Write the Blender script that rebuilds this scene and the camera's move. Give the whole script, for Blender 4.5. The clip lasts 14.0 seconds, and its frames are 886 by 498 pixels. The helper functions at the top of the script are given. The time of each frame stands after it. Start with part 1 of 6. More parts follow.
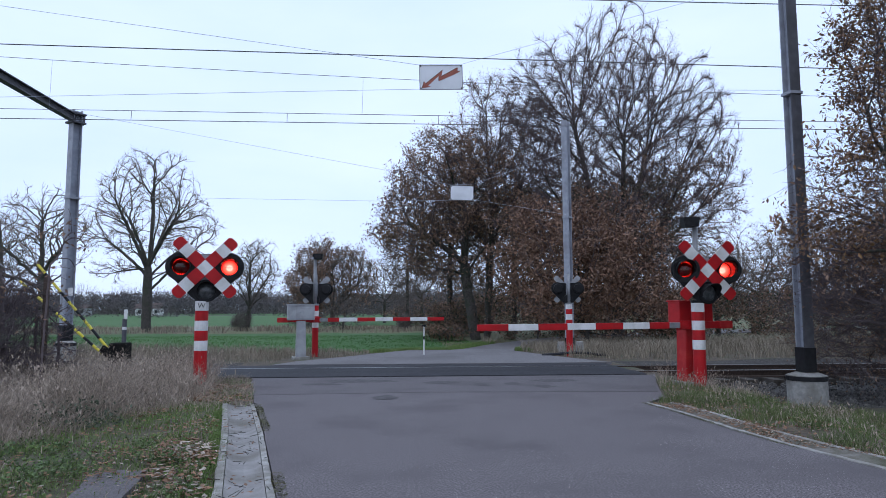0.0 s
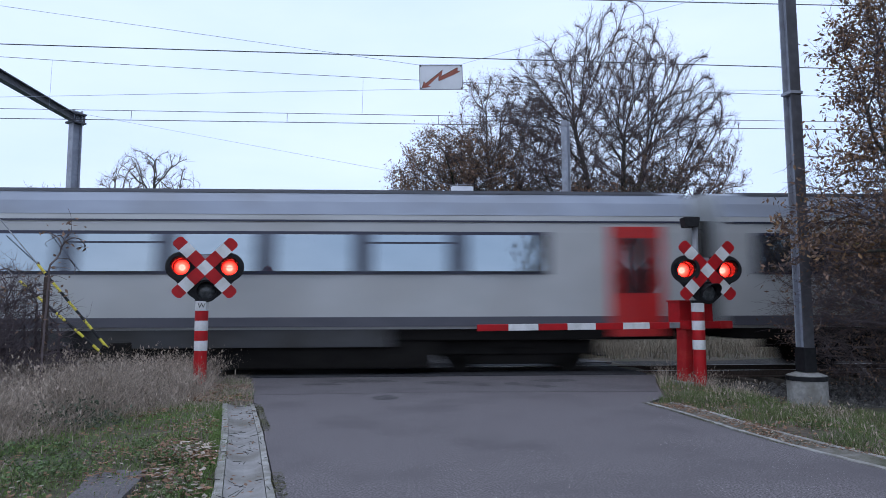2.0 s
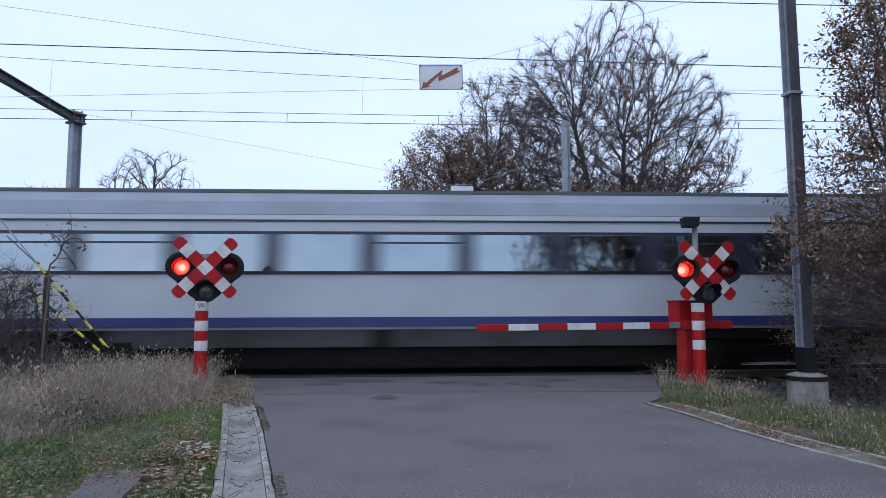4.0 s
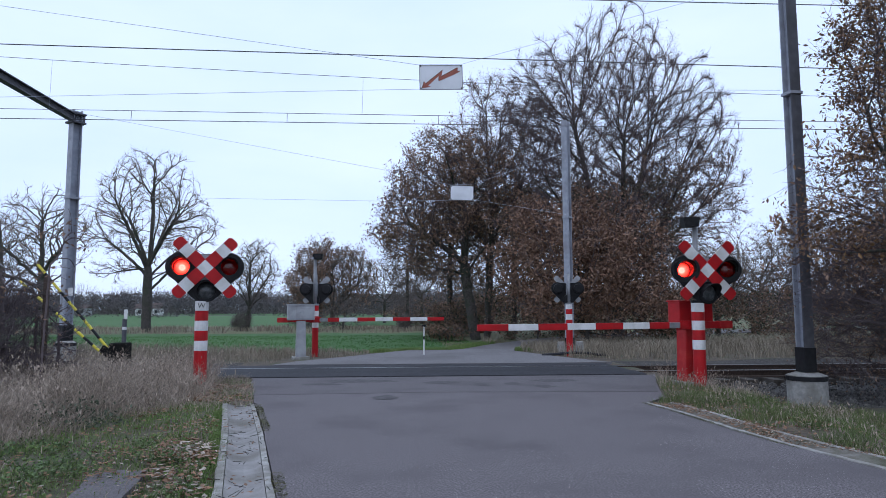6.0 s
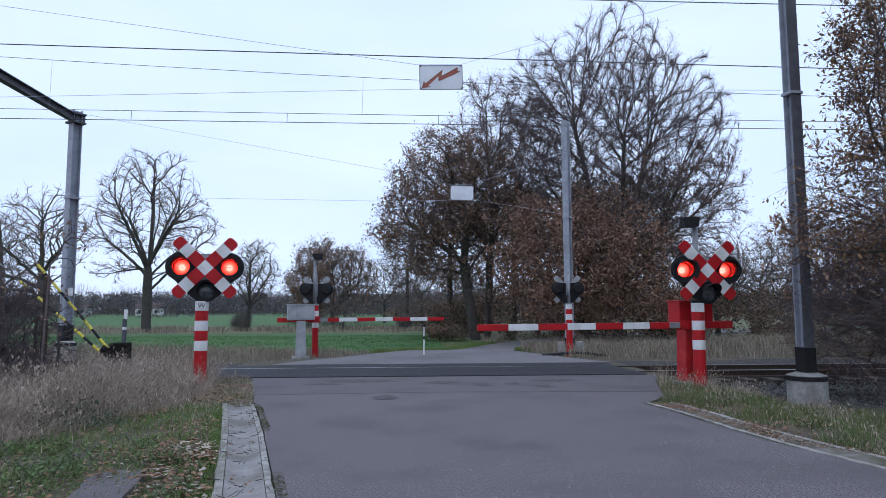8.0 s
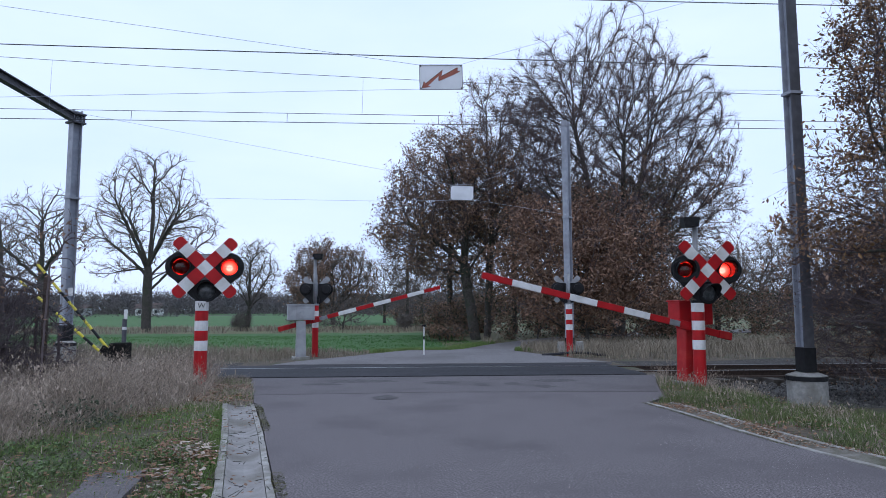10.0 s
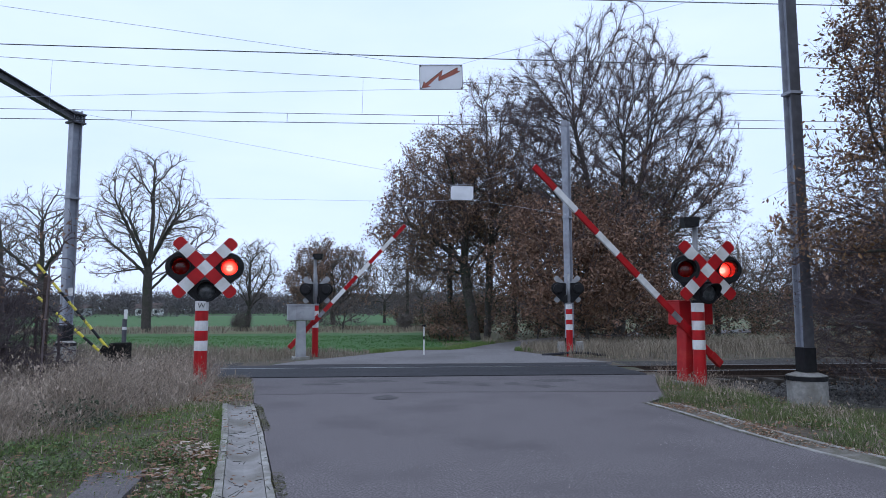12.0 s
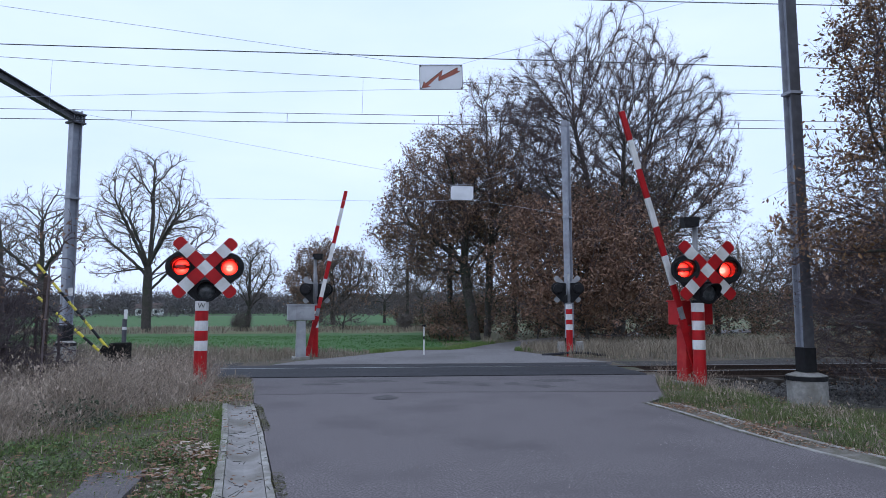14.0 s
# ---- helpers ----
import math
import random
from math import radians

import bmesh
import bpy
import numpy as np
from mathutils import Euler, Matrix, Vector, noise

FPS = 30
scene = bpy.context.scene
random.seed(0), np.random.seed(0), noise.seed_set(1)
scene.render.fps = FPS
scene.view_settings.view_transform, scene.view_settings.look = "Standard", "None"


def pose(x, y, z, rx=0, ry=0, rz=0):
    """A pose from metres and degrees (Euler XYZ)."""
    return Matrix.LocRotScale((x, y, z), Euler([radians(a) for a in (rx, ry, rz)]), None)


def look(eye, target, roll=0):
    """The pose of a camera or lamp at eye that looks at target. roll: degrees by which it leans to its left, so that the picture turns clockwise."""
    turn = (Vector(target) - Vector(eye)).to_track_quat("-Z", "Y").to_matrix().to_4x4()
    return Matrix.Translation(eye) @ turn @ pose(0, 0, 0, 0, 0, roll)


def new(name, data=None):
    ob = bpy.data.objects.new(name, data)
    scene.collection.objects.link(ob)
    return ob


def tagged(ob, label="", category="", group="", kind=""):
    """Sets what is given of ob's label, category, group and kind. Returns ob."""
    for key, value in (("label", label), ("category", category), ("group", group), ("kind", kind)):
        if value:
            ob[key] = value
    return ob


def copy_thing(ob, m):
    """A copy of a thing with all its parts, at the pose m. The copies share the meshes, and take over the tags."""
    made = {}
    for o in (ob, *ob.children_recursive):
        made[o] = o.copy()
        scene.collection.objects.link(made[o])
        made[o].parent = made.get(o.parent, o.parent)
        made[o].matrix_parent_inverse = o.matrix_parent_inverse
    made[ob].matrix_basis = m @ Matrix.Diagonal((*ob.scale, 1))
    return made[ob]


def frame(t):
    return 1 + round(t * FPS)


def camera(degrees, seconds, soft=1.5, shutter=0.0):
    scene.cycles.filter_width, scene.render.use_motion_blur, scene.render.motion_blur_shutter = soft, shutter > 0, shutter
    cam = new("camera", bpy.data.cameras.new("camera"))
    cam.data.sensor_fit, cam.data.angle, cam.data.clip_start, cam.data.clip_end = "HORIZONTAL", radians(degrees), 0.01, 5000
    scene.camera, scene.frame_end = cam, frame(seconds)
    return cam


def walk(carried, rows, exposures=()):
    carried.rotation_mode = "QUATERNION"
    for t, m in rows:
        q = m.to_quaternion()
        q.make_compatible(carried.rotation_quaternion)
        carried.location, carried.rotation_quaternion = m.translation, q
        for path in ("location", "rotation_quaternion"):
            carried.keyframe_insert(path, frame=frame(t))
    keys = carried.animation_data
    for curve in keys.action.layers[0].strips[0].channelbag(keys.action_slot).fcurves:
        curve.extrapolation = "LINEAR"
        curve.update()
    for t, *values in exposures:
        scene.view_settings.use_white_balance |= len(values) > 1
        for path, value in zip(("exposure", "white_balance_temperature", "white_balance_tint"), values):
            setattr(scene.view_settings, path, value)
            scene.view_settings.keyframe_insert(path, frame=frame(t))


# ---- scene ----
# ---------- camera: stands still on the road, looks at the crossing ----------
cam = camera(68.1, 14.0, soft=0.65, shutter=0.5)
EYE = Vector((0.0, 0.0, 1.44))
YAW, PITCH = radians(3.4), radians(5.22)
AIM = Vector((math.sin(YAW) * math.cos(PITCH), math.cos(YAW) * math.cos(PITCH), math.sin(PITCH)))
walk(cam, [(0, look(EYE, EYE + AIM, -0.18)), (14.0, look(EYE, EYE + AIM, -0.18))],
     [(0, 0.0, 6500, 10), (14.0, 0.0, 6500, 10)])

# ---------- world: closed grey-blue overcast of a late autumn afternoon ----------
world = bpy.data.worlds.new("overcast")
scene.world = world
world.use_nodes = True
wn, wl = world.node_tree.nodes, world.node_tree.links
sky = wn.new("ShaderNodeTexSky")
sky.sky_type, sky.sun_disc = "NISHITA", False
sky.sun_elevation, sky.sun_rotation = radians(14), radians(200)
sky_bg = wn["Background"]
sky_bg.inputs["Strength"].default_value = 0.06
wl.new(sky.outputs[0], sky_bg.inputs["Color"])
cloud_co = wn.new("ShaderNodeTexCoord")
cloud_map = wn.new("ShaderNodeMapping")
cloud_map.inputs["Scale"].default_value = (1.0, 1.0, 3.0)
cloud = wn.new("ShaderNodeTexNoise")
cloud.inputs["Scale"].default_value, cloud.inputs["Detail"].default_value = 2.4, 5.0
cloud_ramp = wn.new("ShaderNodeValToRGB")
cloud_ramp.color_ramp.elements[0].position, cloud_ramp.color_ramp.elements[0].color = 0.3, (0.60, 0.76, 1.07, 1)
cloud_ramp.color_ramp.elements[1].position, cloud_ramp.color_ramp.elements[1].color = 0.7, (0.715, 0.858, 1.13, 1)
cloud_bg = wn.new("ShaderNodeBackground")
cloud_bg.inputs["Strength"].default_value = 1.29
wl.new(cloud_co.outputs["Generated"], cloud_map.inputs["Vector"])
wl.new(cloud_map.outputs[0], cloud.inputs["Vector"])
wl.new(cloud.outputs["Fac"], cloud_ramp.inputs["Fac"])
wl.new(cloud_ramp.outputs[0], cloud_bg.inputs["Color"])
veil = wn.new("ShaderNodeMixShader")
veil.inputs[0].default_value = 0.88
wl.new(sky_bg.outputs[0], veil.inputs[1])
wl.new(cloud_bg.outputs[0], veil.inputs[2])
wl.new(veil.outputs[0], wn["World Output"].inputs["Surface"])
sun_data = bpy.data.lights.new("sun", "SUN")
sun_data.energy, sun_data.angle, sun_data.color = 0.5, radians(40), (1.0, 0.96, 0.92)
sun = new("sun", sun_data)
sun.matrix_world = look((0, 0, 0), (math.sin(radians(200)) * -0.5, math.cos(radians(200)) * -0.5, -1.0))


# ---------- materials ----------
def material(name, c1, c2=None, scale=6.0, rough=0.7, metal=0.0, bump=0.0, bump_scale=40.0, c3=None, big=0.7, per=None, lo=0.35, hi=0.65,
             spec=0.5):
    """Two-scale noise paint: c1 to c2 by fine noise, c3 in broad stains; per: 'island' or 'object' varies pieces."""
    m = bpy.data.materials.new(name)
    m.use_nodes = True
    n, l = m.node_tree.nodes, m.node_tree.links
    b = n["Principled BSDF"]
    b.inputs["Roughness"].default_value, b.inputs["Metallic"].default_value = rough, metal
    b.inputs["Specular IOR Level"].default_value = spec
    co = n.new("ShaderNodeTexCoord")
    c2 = c2 or tuple(x * 0.8 for x in c1)
    t1 = n.new("ShaderNodeTexNoise")
    t1.inputs["Scale"].default_value, t1.inputs["Detail"].default_value = scale, 6.0
    l.new(co.outputs["Object"], t1.inputs["Vector"])
    r1 = n.new("ShaderNodeValToRGB")
    r1.color_ramp.elements[0].position, r1.color_ramp.elements[0].color = lo, (*c1, 1)
    r1.color_ramp.elements[1].position, r1.color_ramp.elements[1].color = hi, (*c2, 1)
    l.new(t1.outputs["Fac"], r1.inputs["Fac"])
    out = r1.outputs[0]
    if c3:
        t2 = n.new("ShaderNodeTexNoise")
        t2.inputs["Scale"].default_value, t2.inputs["Detail"].default_value = big, 3.0
        l.new(co.outputs["Object"], t2.inputs["Vector"])
        r2 = n.new("ShaderNodeMapRange")
        r2.inputs["From Min"].default_value, r2.inputs["From Max"].default_value = 0.48, 0.68
        l.new(t2.outputs["Fac"], r2.inputs["Value"])
        mx = n.new("ShaderNodeMix")
        mx.data_type = "RGBA"
        l.new(r2.outputs[0], mx.inputs[0])
        l.new(out, mx.inputs[6])
        mx.inputs[7].default_value = (*c3, 1)
        out = mx.outputs[2]
    if per:
        if per == "island":
            g = n.new("ShaderNodeNewGeometry")
            rnd = g.outputs["Random Per Island"]
        else:
            g = n.new("ShaderNodeObjectInfo")
            rnd = g.outputs["Random"]
        mr = n.new("ShaderNodeMapRange")
        mr.inputs["To Min"].default_value, mr.inputs["To Max"].default_value = 0.55, 1.4
        l.new(rnd, mr.inputs["Value"])
        hs = n.new("ShaderNodeHueSaturation")
        l.new(mr.outputs[0], hs.inputs["Value"])
        l.new(out, hs.inputs["Color"])
        out = hs.outputs[0]
    l.new(out, b.inputs["Base Color"])
    if bump:
        t3 = n.new("ShaderNodeTexNoise")
        t3.inputs["Scale"].default_value, t3.inputs["Detail"].default_value = bump_scale, 4.0
        l.new(co.outputs["Object"], t3.inputs["Vector"])
        bp = n.new("ShaderNodeBump")
        bp.inputs["Strength"].default_value, bp.inputs["Distance"].default_value = bump, 0.02
        l.new(t3.outputs["Fac"], bp.inputs["Height"])
        l.new(bp.outputs[0], b.inputs["Normal"])
    return m


def glow(name, color, strength):
    m = bpy.data.materials.new(name)
    m.use_nodes = True
    n, l = m.node_tree.nodes, m.node_tree.links
    e = n.new("ShaderNodeEmission")
    e.inputs["Color"].default_value, e.inputs["Strength"].default_value = (*color, 1), strength
    l.new(e.outputs[0], n["Material Output"].inputs["Surface"])
    return m


def tinted_glass(name, color, gloss=0.07, rough=0.08):
    m = bpy.data.materials.new(name)
    m.use_nodes = True
    n, l = m.node_tree.nodes, m.node_tree.links
    tr = n.new("ShaderNodeBsdfTransparent")
    tr.inputs["Color"].default_value = (*color, 1)
    gl = n.new("ShaderNodeBsdfGlossy")
    gl.inputs["Roughness"].default_value = rough
    mx = n.new("ShaderNodeMixShader")
    mx.inputs[0].default_value = gloss
    l.new(tr.outputs[0], mx.inputs[1])
    l.new(gl.outputs[0], mx.inputs[2])
    l.new(mx.outputs[0], n["Material Output"].inputs["Surface"])
    return m


M = {}
M["asphalt"] = material("asphalt", (0.066, 0.057, 0.061), (0.215, 0.19, 0.20), 60.0, 0.88, bump=0.22, bump_scale=240.0, c3=(0.10, 0.087, 0.093), big=0.8, lo=0.40, hi=0.64)
M["asphalt_pale"] = material("pale_asphalt", (0.13, 0.122, 0.126), (0.20, 0.188, 0.195), 30.0, 0.9, bump=0.5, bump_scale=90.0, c3=(0.12, 0.112, 0.115), big=0.4)
M["asphalt_patch"] = material("asphalt_patch", (0.082, 0.072, 0.077), (0.15, 0.133, 0.14), 60.0, 0.88, bump=0.3, bump_scale=180.0, c3=(0.085, 0.074, 0.079), big=0.9)
M["rubber"] = material("crossing_rubber", (0.028, 0.028, 0.033), (0.045, 0.045, 0.052), 9.0, 0.8, bump=0.15, c3=(0.024, 0.024, 0.027), spec=0.2)
M["steel"] = material("rail_steel", (0.55, 0.55, 0.57), (0.4, 0.4, 0.42), 20.0, 0.28, 1.0)
M["rust"] = material("rail_rust", (0.045, 0.032, 0.027), (0.075, 0.05, 0.04), 20.0, 0.9)
M["sleeper"] = material("sleeper_wood", (0.05, 0.042, 0.036), (0.085, 0.072, 0.06), 12.0, 0.9, bump=0.3)
M["ballast"] = material("ballast_stone", (0.07, 0.066, 0.064), (0.14, 0.13, 0.125), 8.0, 0.95, per="island")
M["ballast_bed"] = material("ballast_bed", (0.04, 0.037, 0.035), (0.09, 0.083, 0.078), 22.0, 0.95, bump=0.9, bump_scale=30.0)
M["concrete"] = material("concrete", (0.36, 0.35, 0.33), (0.25, 0.245, 0.235), 14.0, 0.85, bump=0.3, c3=(0.2, 0.19, 0.17), big=2.5)
M["gutter"] = material("gutter_concrete", (0.30, 0.285, 0.28), (0.22, 0.208, 0.20), 6.0, 0.9, bump=0.5, bump_scale=40.0, c3=(0.15, 0.137, 0.12), big=1.3)
M["gutter_edge"] = material("gutter_edge", (0.38, 0.365, 0.345), (0.22, 0.208, 0.19), 7.0, 0.9, bump=0.6, bump_scale=40.0, c3=(0.20, 0.185, 0.16), big=2.2)
M["dirt"] = material("verge_soil", (0.065, 0.05, 0.037), (0.12, 0.095, 0.066), 9.0, 0.95, bump=0.8, bump_scale=25.0, c3=(0.06, 0.07, 0.032), big=0.9)
M["meadow"] = material("meadow", (0.034, 0.105, 0.022), (0.05, 0.125, 0.03), 1.5, 0.95, bump=0.5, bump_scale=30.0, c3=(0.06, 0.12, 0.035), big=0.07)
M["rough_meadow"] = material("rough_meadow", (0.10, 0.105, 0.05), (0.14, 0.125, 0.065), 0.7, 0.95, bump=0.6, bump_scale=20.0, c3=(0.065, 0.10, 0.035), big=0.08)
M["red"] = material("red_paint", (0.48, 0.012, 0.017), (0.40, 0.011, 0.015), 5.0, 0.5, c3=(0.34, 0.014, 0.016), big=3.0, spec=0.25)
M["red_faded"] = material("faded_red_paint", (0.46, 0.02, 0.022), (0.38, 0.016, 0.02), 5.0, 0.55, c3=(0.5, 0.04, 0.036), big=3.5, spec=0.25)
M["white"] = material("white_paint", (0.74, 0.74, 0.74), (0.66, 0.66, 0.67), 7.0, 0.45, c3=(0.58, 0.58, 0.57), big=4.0)
M["black"] = material("black_paint", (0.009, 0.009, 0.011), (0.016, 0.016, 0.018), 9.0, 0.55, spec=0.25)
M["grey_box"] = material("grey_enamel", (0.36, 0.37, 0.39), (0.29, 0.3, 0.32), 5.0, 0.5, c3=(0.25, 0.25, 0.26), big=3.0)
M["galv"] = material("galvanised_steel", (0.30, 0.31, 0.33), (0.22, 0.23, 0.25), 9.0, 0.5, 0.4, c3=(0.2, 0.2, 0.21), big=1.2)
# plain steel paints; on the near right mast they also colour in shade and light
M["mast_dark"] = material("dark_mast_paint_and_shade", (0.085, 0.085, 0.1), (0.06, 0.06, 0.072), 8.0, 0.6, c3=(0.05, 0.05, 0.055), big=1.0)
M["mast_light"] = material("pale_mast_paint_and_lit_side", (0.34, 0.36, 0.42), (0.27, 0.29, 0.34), 8.0, 0.55, c3=(0.22, 0.22, 0.25), big=1.0)
M["wire"] = material("catenary_copper", (0.06, 0.06, 0.075), (0.09, 0.09, 0.11), 5.0, 0.6, 0.3)
M["wire_thin"] = material("span_wire", (0.42, 0.47, 0.58), (0.38, 0.43, 0.54), 5.0, 0.6)
M["yellow"] = material("yellow_paint", (0.72, 0.62, 0.06), (0.6, 0.5, 0.05), 7.0, 0.5)
M["sign_white"] = material("sign_enamel", (0.78, 0.80, 0.84), (0.7, 0.72, 0.76), 3.0, 0.4, c3=(0.64, 0.66, 0.7), big=2.0)
M["sign_orange"] = material("sign_red_brown", (0.36, 0.10, 0.06), (0.3, 0.08, 0.05), 6.0, 0.5)
M["lens_red"] = tinted_glass("red_lens", (1.0, 0.042, 0.04), 0.05, 0.1)
M["lens_clear"] = material("unlit_lens", (0.10, 0.11, 0.12), (0.05, 0.055, 0.06), 16.0, 0.12)
M["vane"] = material("lens_shutter", (0.12, 0.012, 0.012), (0.3, 0.03, 0.028), 13.0, 0.4)
M["bulb"] = glow("bulb_glow", (1.0, 0.93, 0.8), 20.0)


def reflector_glow():
    """A lamp reflector, hottest at its middle."""
    m = glow("reflector_glow", (1, 1, 1), 1.0)
    n, l = m.node_tree.nodes, m.node_tree.links
    co = n.new("ShaderNodeTexCoord")
    flat = n.new("ShaderNodeVectorMath")
    flat.operation = "MULTIPLY"
    flat.inputs[1].default_value = (1, 0, 1)
    size = n.new("ShaderNodeVectorMath")
    size.operation = "LENGTH"
    heat = n.new("ShaderNodeMapRange")
    heat.inputs["From Min"].default_value, heat.inputs["From Max"].default_value = 0.015, 0.15
    ramp = n.new("ShaderNodeValToRGB")
    ramp.color_ramp.elements[0].color = (1.0, 0.95, 0.8, 1)
    ramp.color_ramp.elements[1].color = (0.03, 0.008, 0.006, 1)
    mid = ramp.color_ramp.elements.new(0.42)
    mid.color = (0.30, 0.15, 0.10, 1)
    l.new(co.outputs["Object"], flat.inputs[0])
    l.new(flat.outputs[0], size.inputs[0])
    l.new(size.outputs["Value"], heat.inputs["Value"])
    l.new(heat.outputs[0], ramp.inputs["Fac"])
    e = [k for k in n if k.type == "EMISSION"][0]
    l.new(ramp.outputs[0], e.inputs["Color"])
    e.inputs["Strength"].default_value = 44.0
    return m


M["reflector"] = reflector_glow()
# train
M["body_grey"] = material("weathered_grey_coach", (0.44, 0.45, 0.455), (0.40, 0.41, 0.415), 1.5, 0.38, c3=(0.37, 0.37, 0.365), big=0.5)
M["body_white"] = material("white_coach", (0.50, 0.54, 0.60), (0.46, 0.50, 0.56), 1.5, 0.4, c3=(0.44, 0.47, 0.51), big=0.5)
M["roof"] = material("coach_roof", (0.31, 0.35, 0.43), (0.27, 0.305, 0.38), 2.0, 0.5, c3=(0.24, 0.26, 0.3), big=0.6)
M["roof_dark"] = material("roof_rib", (0.11, 0.115, 0.135), (0.09, 0.095, 0.11), 2.0, 0.6)
M["navy"] = material("navy_band", (0.02, 0.024, 0.05), (0.028, 0.03, 0.06), 3.0, 0.4)
M["blue"] = material("blue_stripe", (0.025, 0.03, 0.14), (0.03, 0.035, 0.16), 3.0, 0.4)
M["dark_stripe"] = material("dark_grey_stripe", (0.06, 0.062, 0.08), (0.08, 0.08, 0.1), 3.0, 0.5)
M["skirt"] = material("skirt_grey", (0.055, 0.056, 0.06), (0.04, 0.041, 0.045), 3.0, 0.7, c3=(0.03, 0.028, 0.027), big=1.0)
M["under"] = material("underframe_black", (0.009, 0.008, 0.008), (0.016, 0.015, 0.014), 5.0, 0.9, spec=0.1)
M["door_red"] = material("coach_door_red", (0.5, 0.022, 0.022), (0.43, 0.02, 0.02), 3.0, 0.4)
M["cab_yellow"] = material("cab_yellow", (0.56, 0.37, 0.05), (0.48, 0.32, 0.045), 3.0, 0.4)
M["pane"] = material("coated_coach_glass", (0.32, 0.38, 0.43), (0.29, 0.35, 0.40), 2.0, 0.05, 1.0)
M["pane_dark"] = material("dark_coach_glass", (0.06, 0.065, 0.075), (0.05, 0.055, 0.06), 2.0, 0.06, 0.6)
M["pane_mid"] = material("door_glass", (0.17, 0.18, 0.19), (0.14, 0.15, 0.16), 2.0, 0.08, 0.9)
M["headlight"] = glow("headlight_glow", (1.0, 0.86, 0.5), 4.0)


# ---------- mesh helpers ----------
def box(bm, c, s, bevel=0.0, turn=None):
    """A box with centre c and size s, bevelled, turned about its centre."""
    m = Matrix.Translation(c) @ (turn or Matrix()) @ Matrix.Diagonal((*s, 1))
    made = bmesh.ops.create_cube(bm, size=1.0, matrix=m)["verts"]
    if bevel:
        edges = list({e for v in made for e in v.link_edges})
        bmesh.ops.bevel(bm, geom=edges, offset=bevel, segments=2, affect="EDGES", profile=0.6)
    return bm


def rod(bm, a, b, r, r2=None, n=10):
    """A tapered rod from a to b."""
    a, b = Vector(a), Vector(b)
    d = b - a
    m = Matrix.Translation((a + b) / 2) @ d.to_track_quat("Z", "Y").to_matrix().to_4x4()
    bmesh.ops.create_cone(bm, cap_ends=True, segments=n, radius1=r, radius2=r if r2 is None else r2, depth=d.length, matrix=m)
    return bm


def prism(bm, pts, depth, axis=1, at=0.0):
    """A flat outline (u, v) pushed along an axis: axis 1 takes u, v as x, z and runs along y."""
    def place(u, v, w):
        return (u, w, v) if axis == 1 else ((w, u, v) if axis == 0 else (u, v, w))
    a = [bm.verts.new(place(u, v, at)) for u, v in pts]
    b = [bm.verts.new(place(u, v, at + depth)) for u, v in pts]
    n = len(pts)
    bm.faces.new(a)
    bm.faces.new(b[::-1])
    for i in range(n):
        bm.faces.new((a[i], b[i], b[(i + 1) % n], a[(i + 1) % n]))
    bmesh.ops.recalc_face_normals(bm, faces=bm.faces)
    return bm


def part(name, bm, mat, parent=None, label="", smooth=False, at=None):
    """Links a bmesh as one mesh object under a thing or a part."""
    me = bpy.data.meshes.new(name)
    bm.to_mesh(me)
    bm.free()
    for m in (mat if isinstance(mat, (list, tuple)) else [mat]):
        me.materials.append(m)
    if smooth:
        me.polygons.foreach_set("use_smooth", [True] * len(me.polygons))
    ob = new(name, me)
    if parent:
        ob.parent = parent
    if at is not None:
        ob.matrix_basis = at
    return tagged(ob, label)


def raw(name, verts, faces, mats, parent=None, index=None, smooth=False):
    """Links a mesh from arrays."""
    me = bpy.data.meshes.new(name)
    me.from_pydata(verts.tolist() if hasattr(verts, "tolist") else verts, [], faces.tolist() if hasattr(faces, "tolist") else faces)
    for m in (mats if isinstance(mats, (list, tuple)) else [mats]):
        me.materials.append(m)
    if index is not None:
        me.polygons.foreach_set("material_index", index)
    if smooth:
        me.polygons.foreach_set("use_smooth", [True] * len(me.polygons))
    ob = new(name, me)
    if parent:
        ob.parent = parent
    return ob


def share(name, ob, parent, m):
    """Another piece on the mesh of ob."""
    o = new(name, ob.data)
    o.parent = parent
    o.matrix_basis = m
    return o


B = bmesh.new

# ---------- the ground, the road and the track ----------
TRACK_Y, NEAR_RAIL, FAR_RAIL = 15.73, 15.01, 16.45
ROAD_L = [(7.9, -30), (0.35, 0), (-0.97, 5.24), (-1.62, 7.9), (-2.36, 10.69), (-2.8, 12.6), (-3.2, 14.2)]
ROAD_R = [(13.4, -30), (5.6, 0), (4.28, 5.7), (4.03, 6.8), (3.9, 7.7), (3.8, 9.0), (3.66, 9.95), (4.22, 10.6), (4.8, 12.4), (5.47, 14.2)]
FAR_L = [(-3.4, 17.3), (-2.9, 18.5), (-1.62, 20.2), (0.2, 23.2), (1.66, 26.0), (4.2, 31.5), (7.5, 37.0), (13.0, 43.0), (25.0, 50.0), (60.0, 60.0)]
FAR_R = [(5.5, 17.3), (5.0, 18.5), (4.5, 19.8), (3.73, 22.3), (4.2, 25.5), (6.6, 31.2), (10.0, 36.0), (15.0, 40.5), (26.0, 46.0), (75.0, 60.0)]


def edge_x(line, y):
    """The x of a road edge at y."""
    for (x0, y0), (x1, y1) in zip(line, line[1:]):
        if y0 <= y <= y1:
            return x0 + (x1 - x0) * (y - y0) / (y1 - y0)
    return None


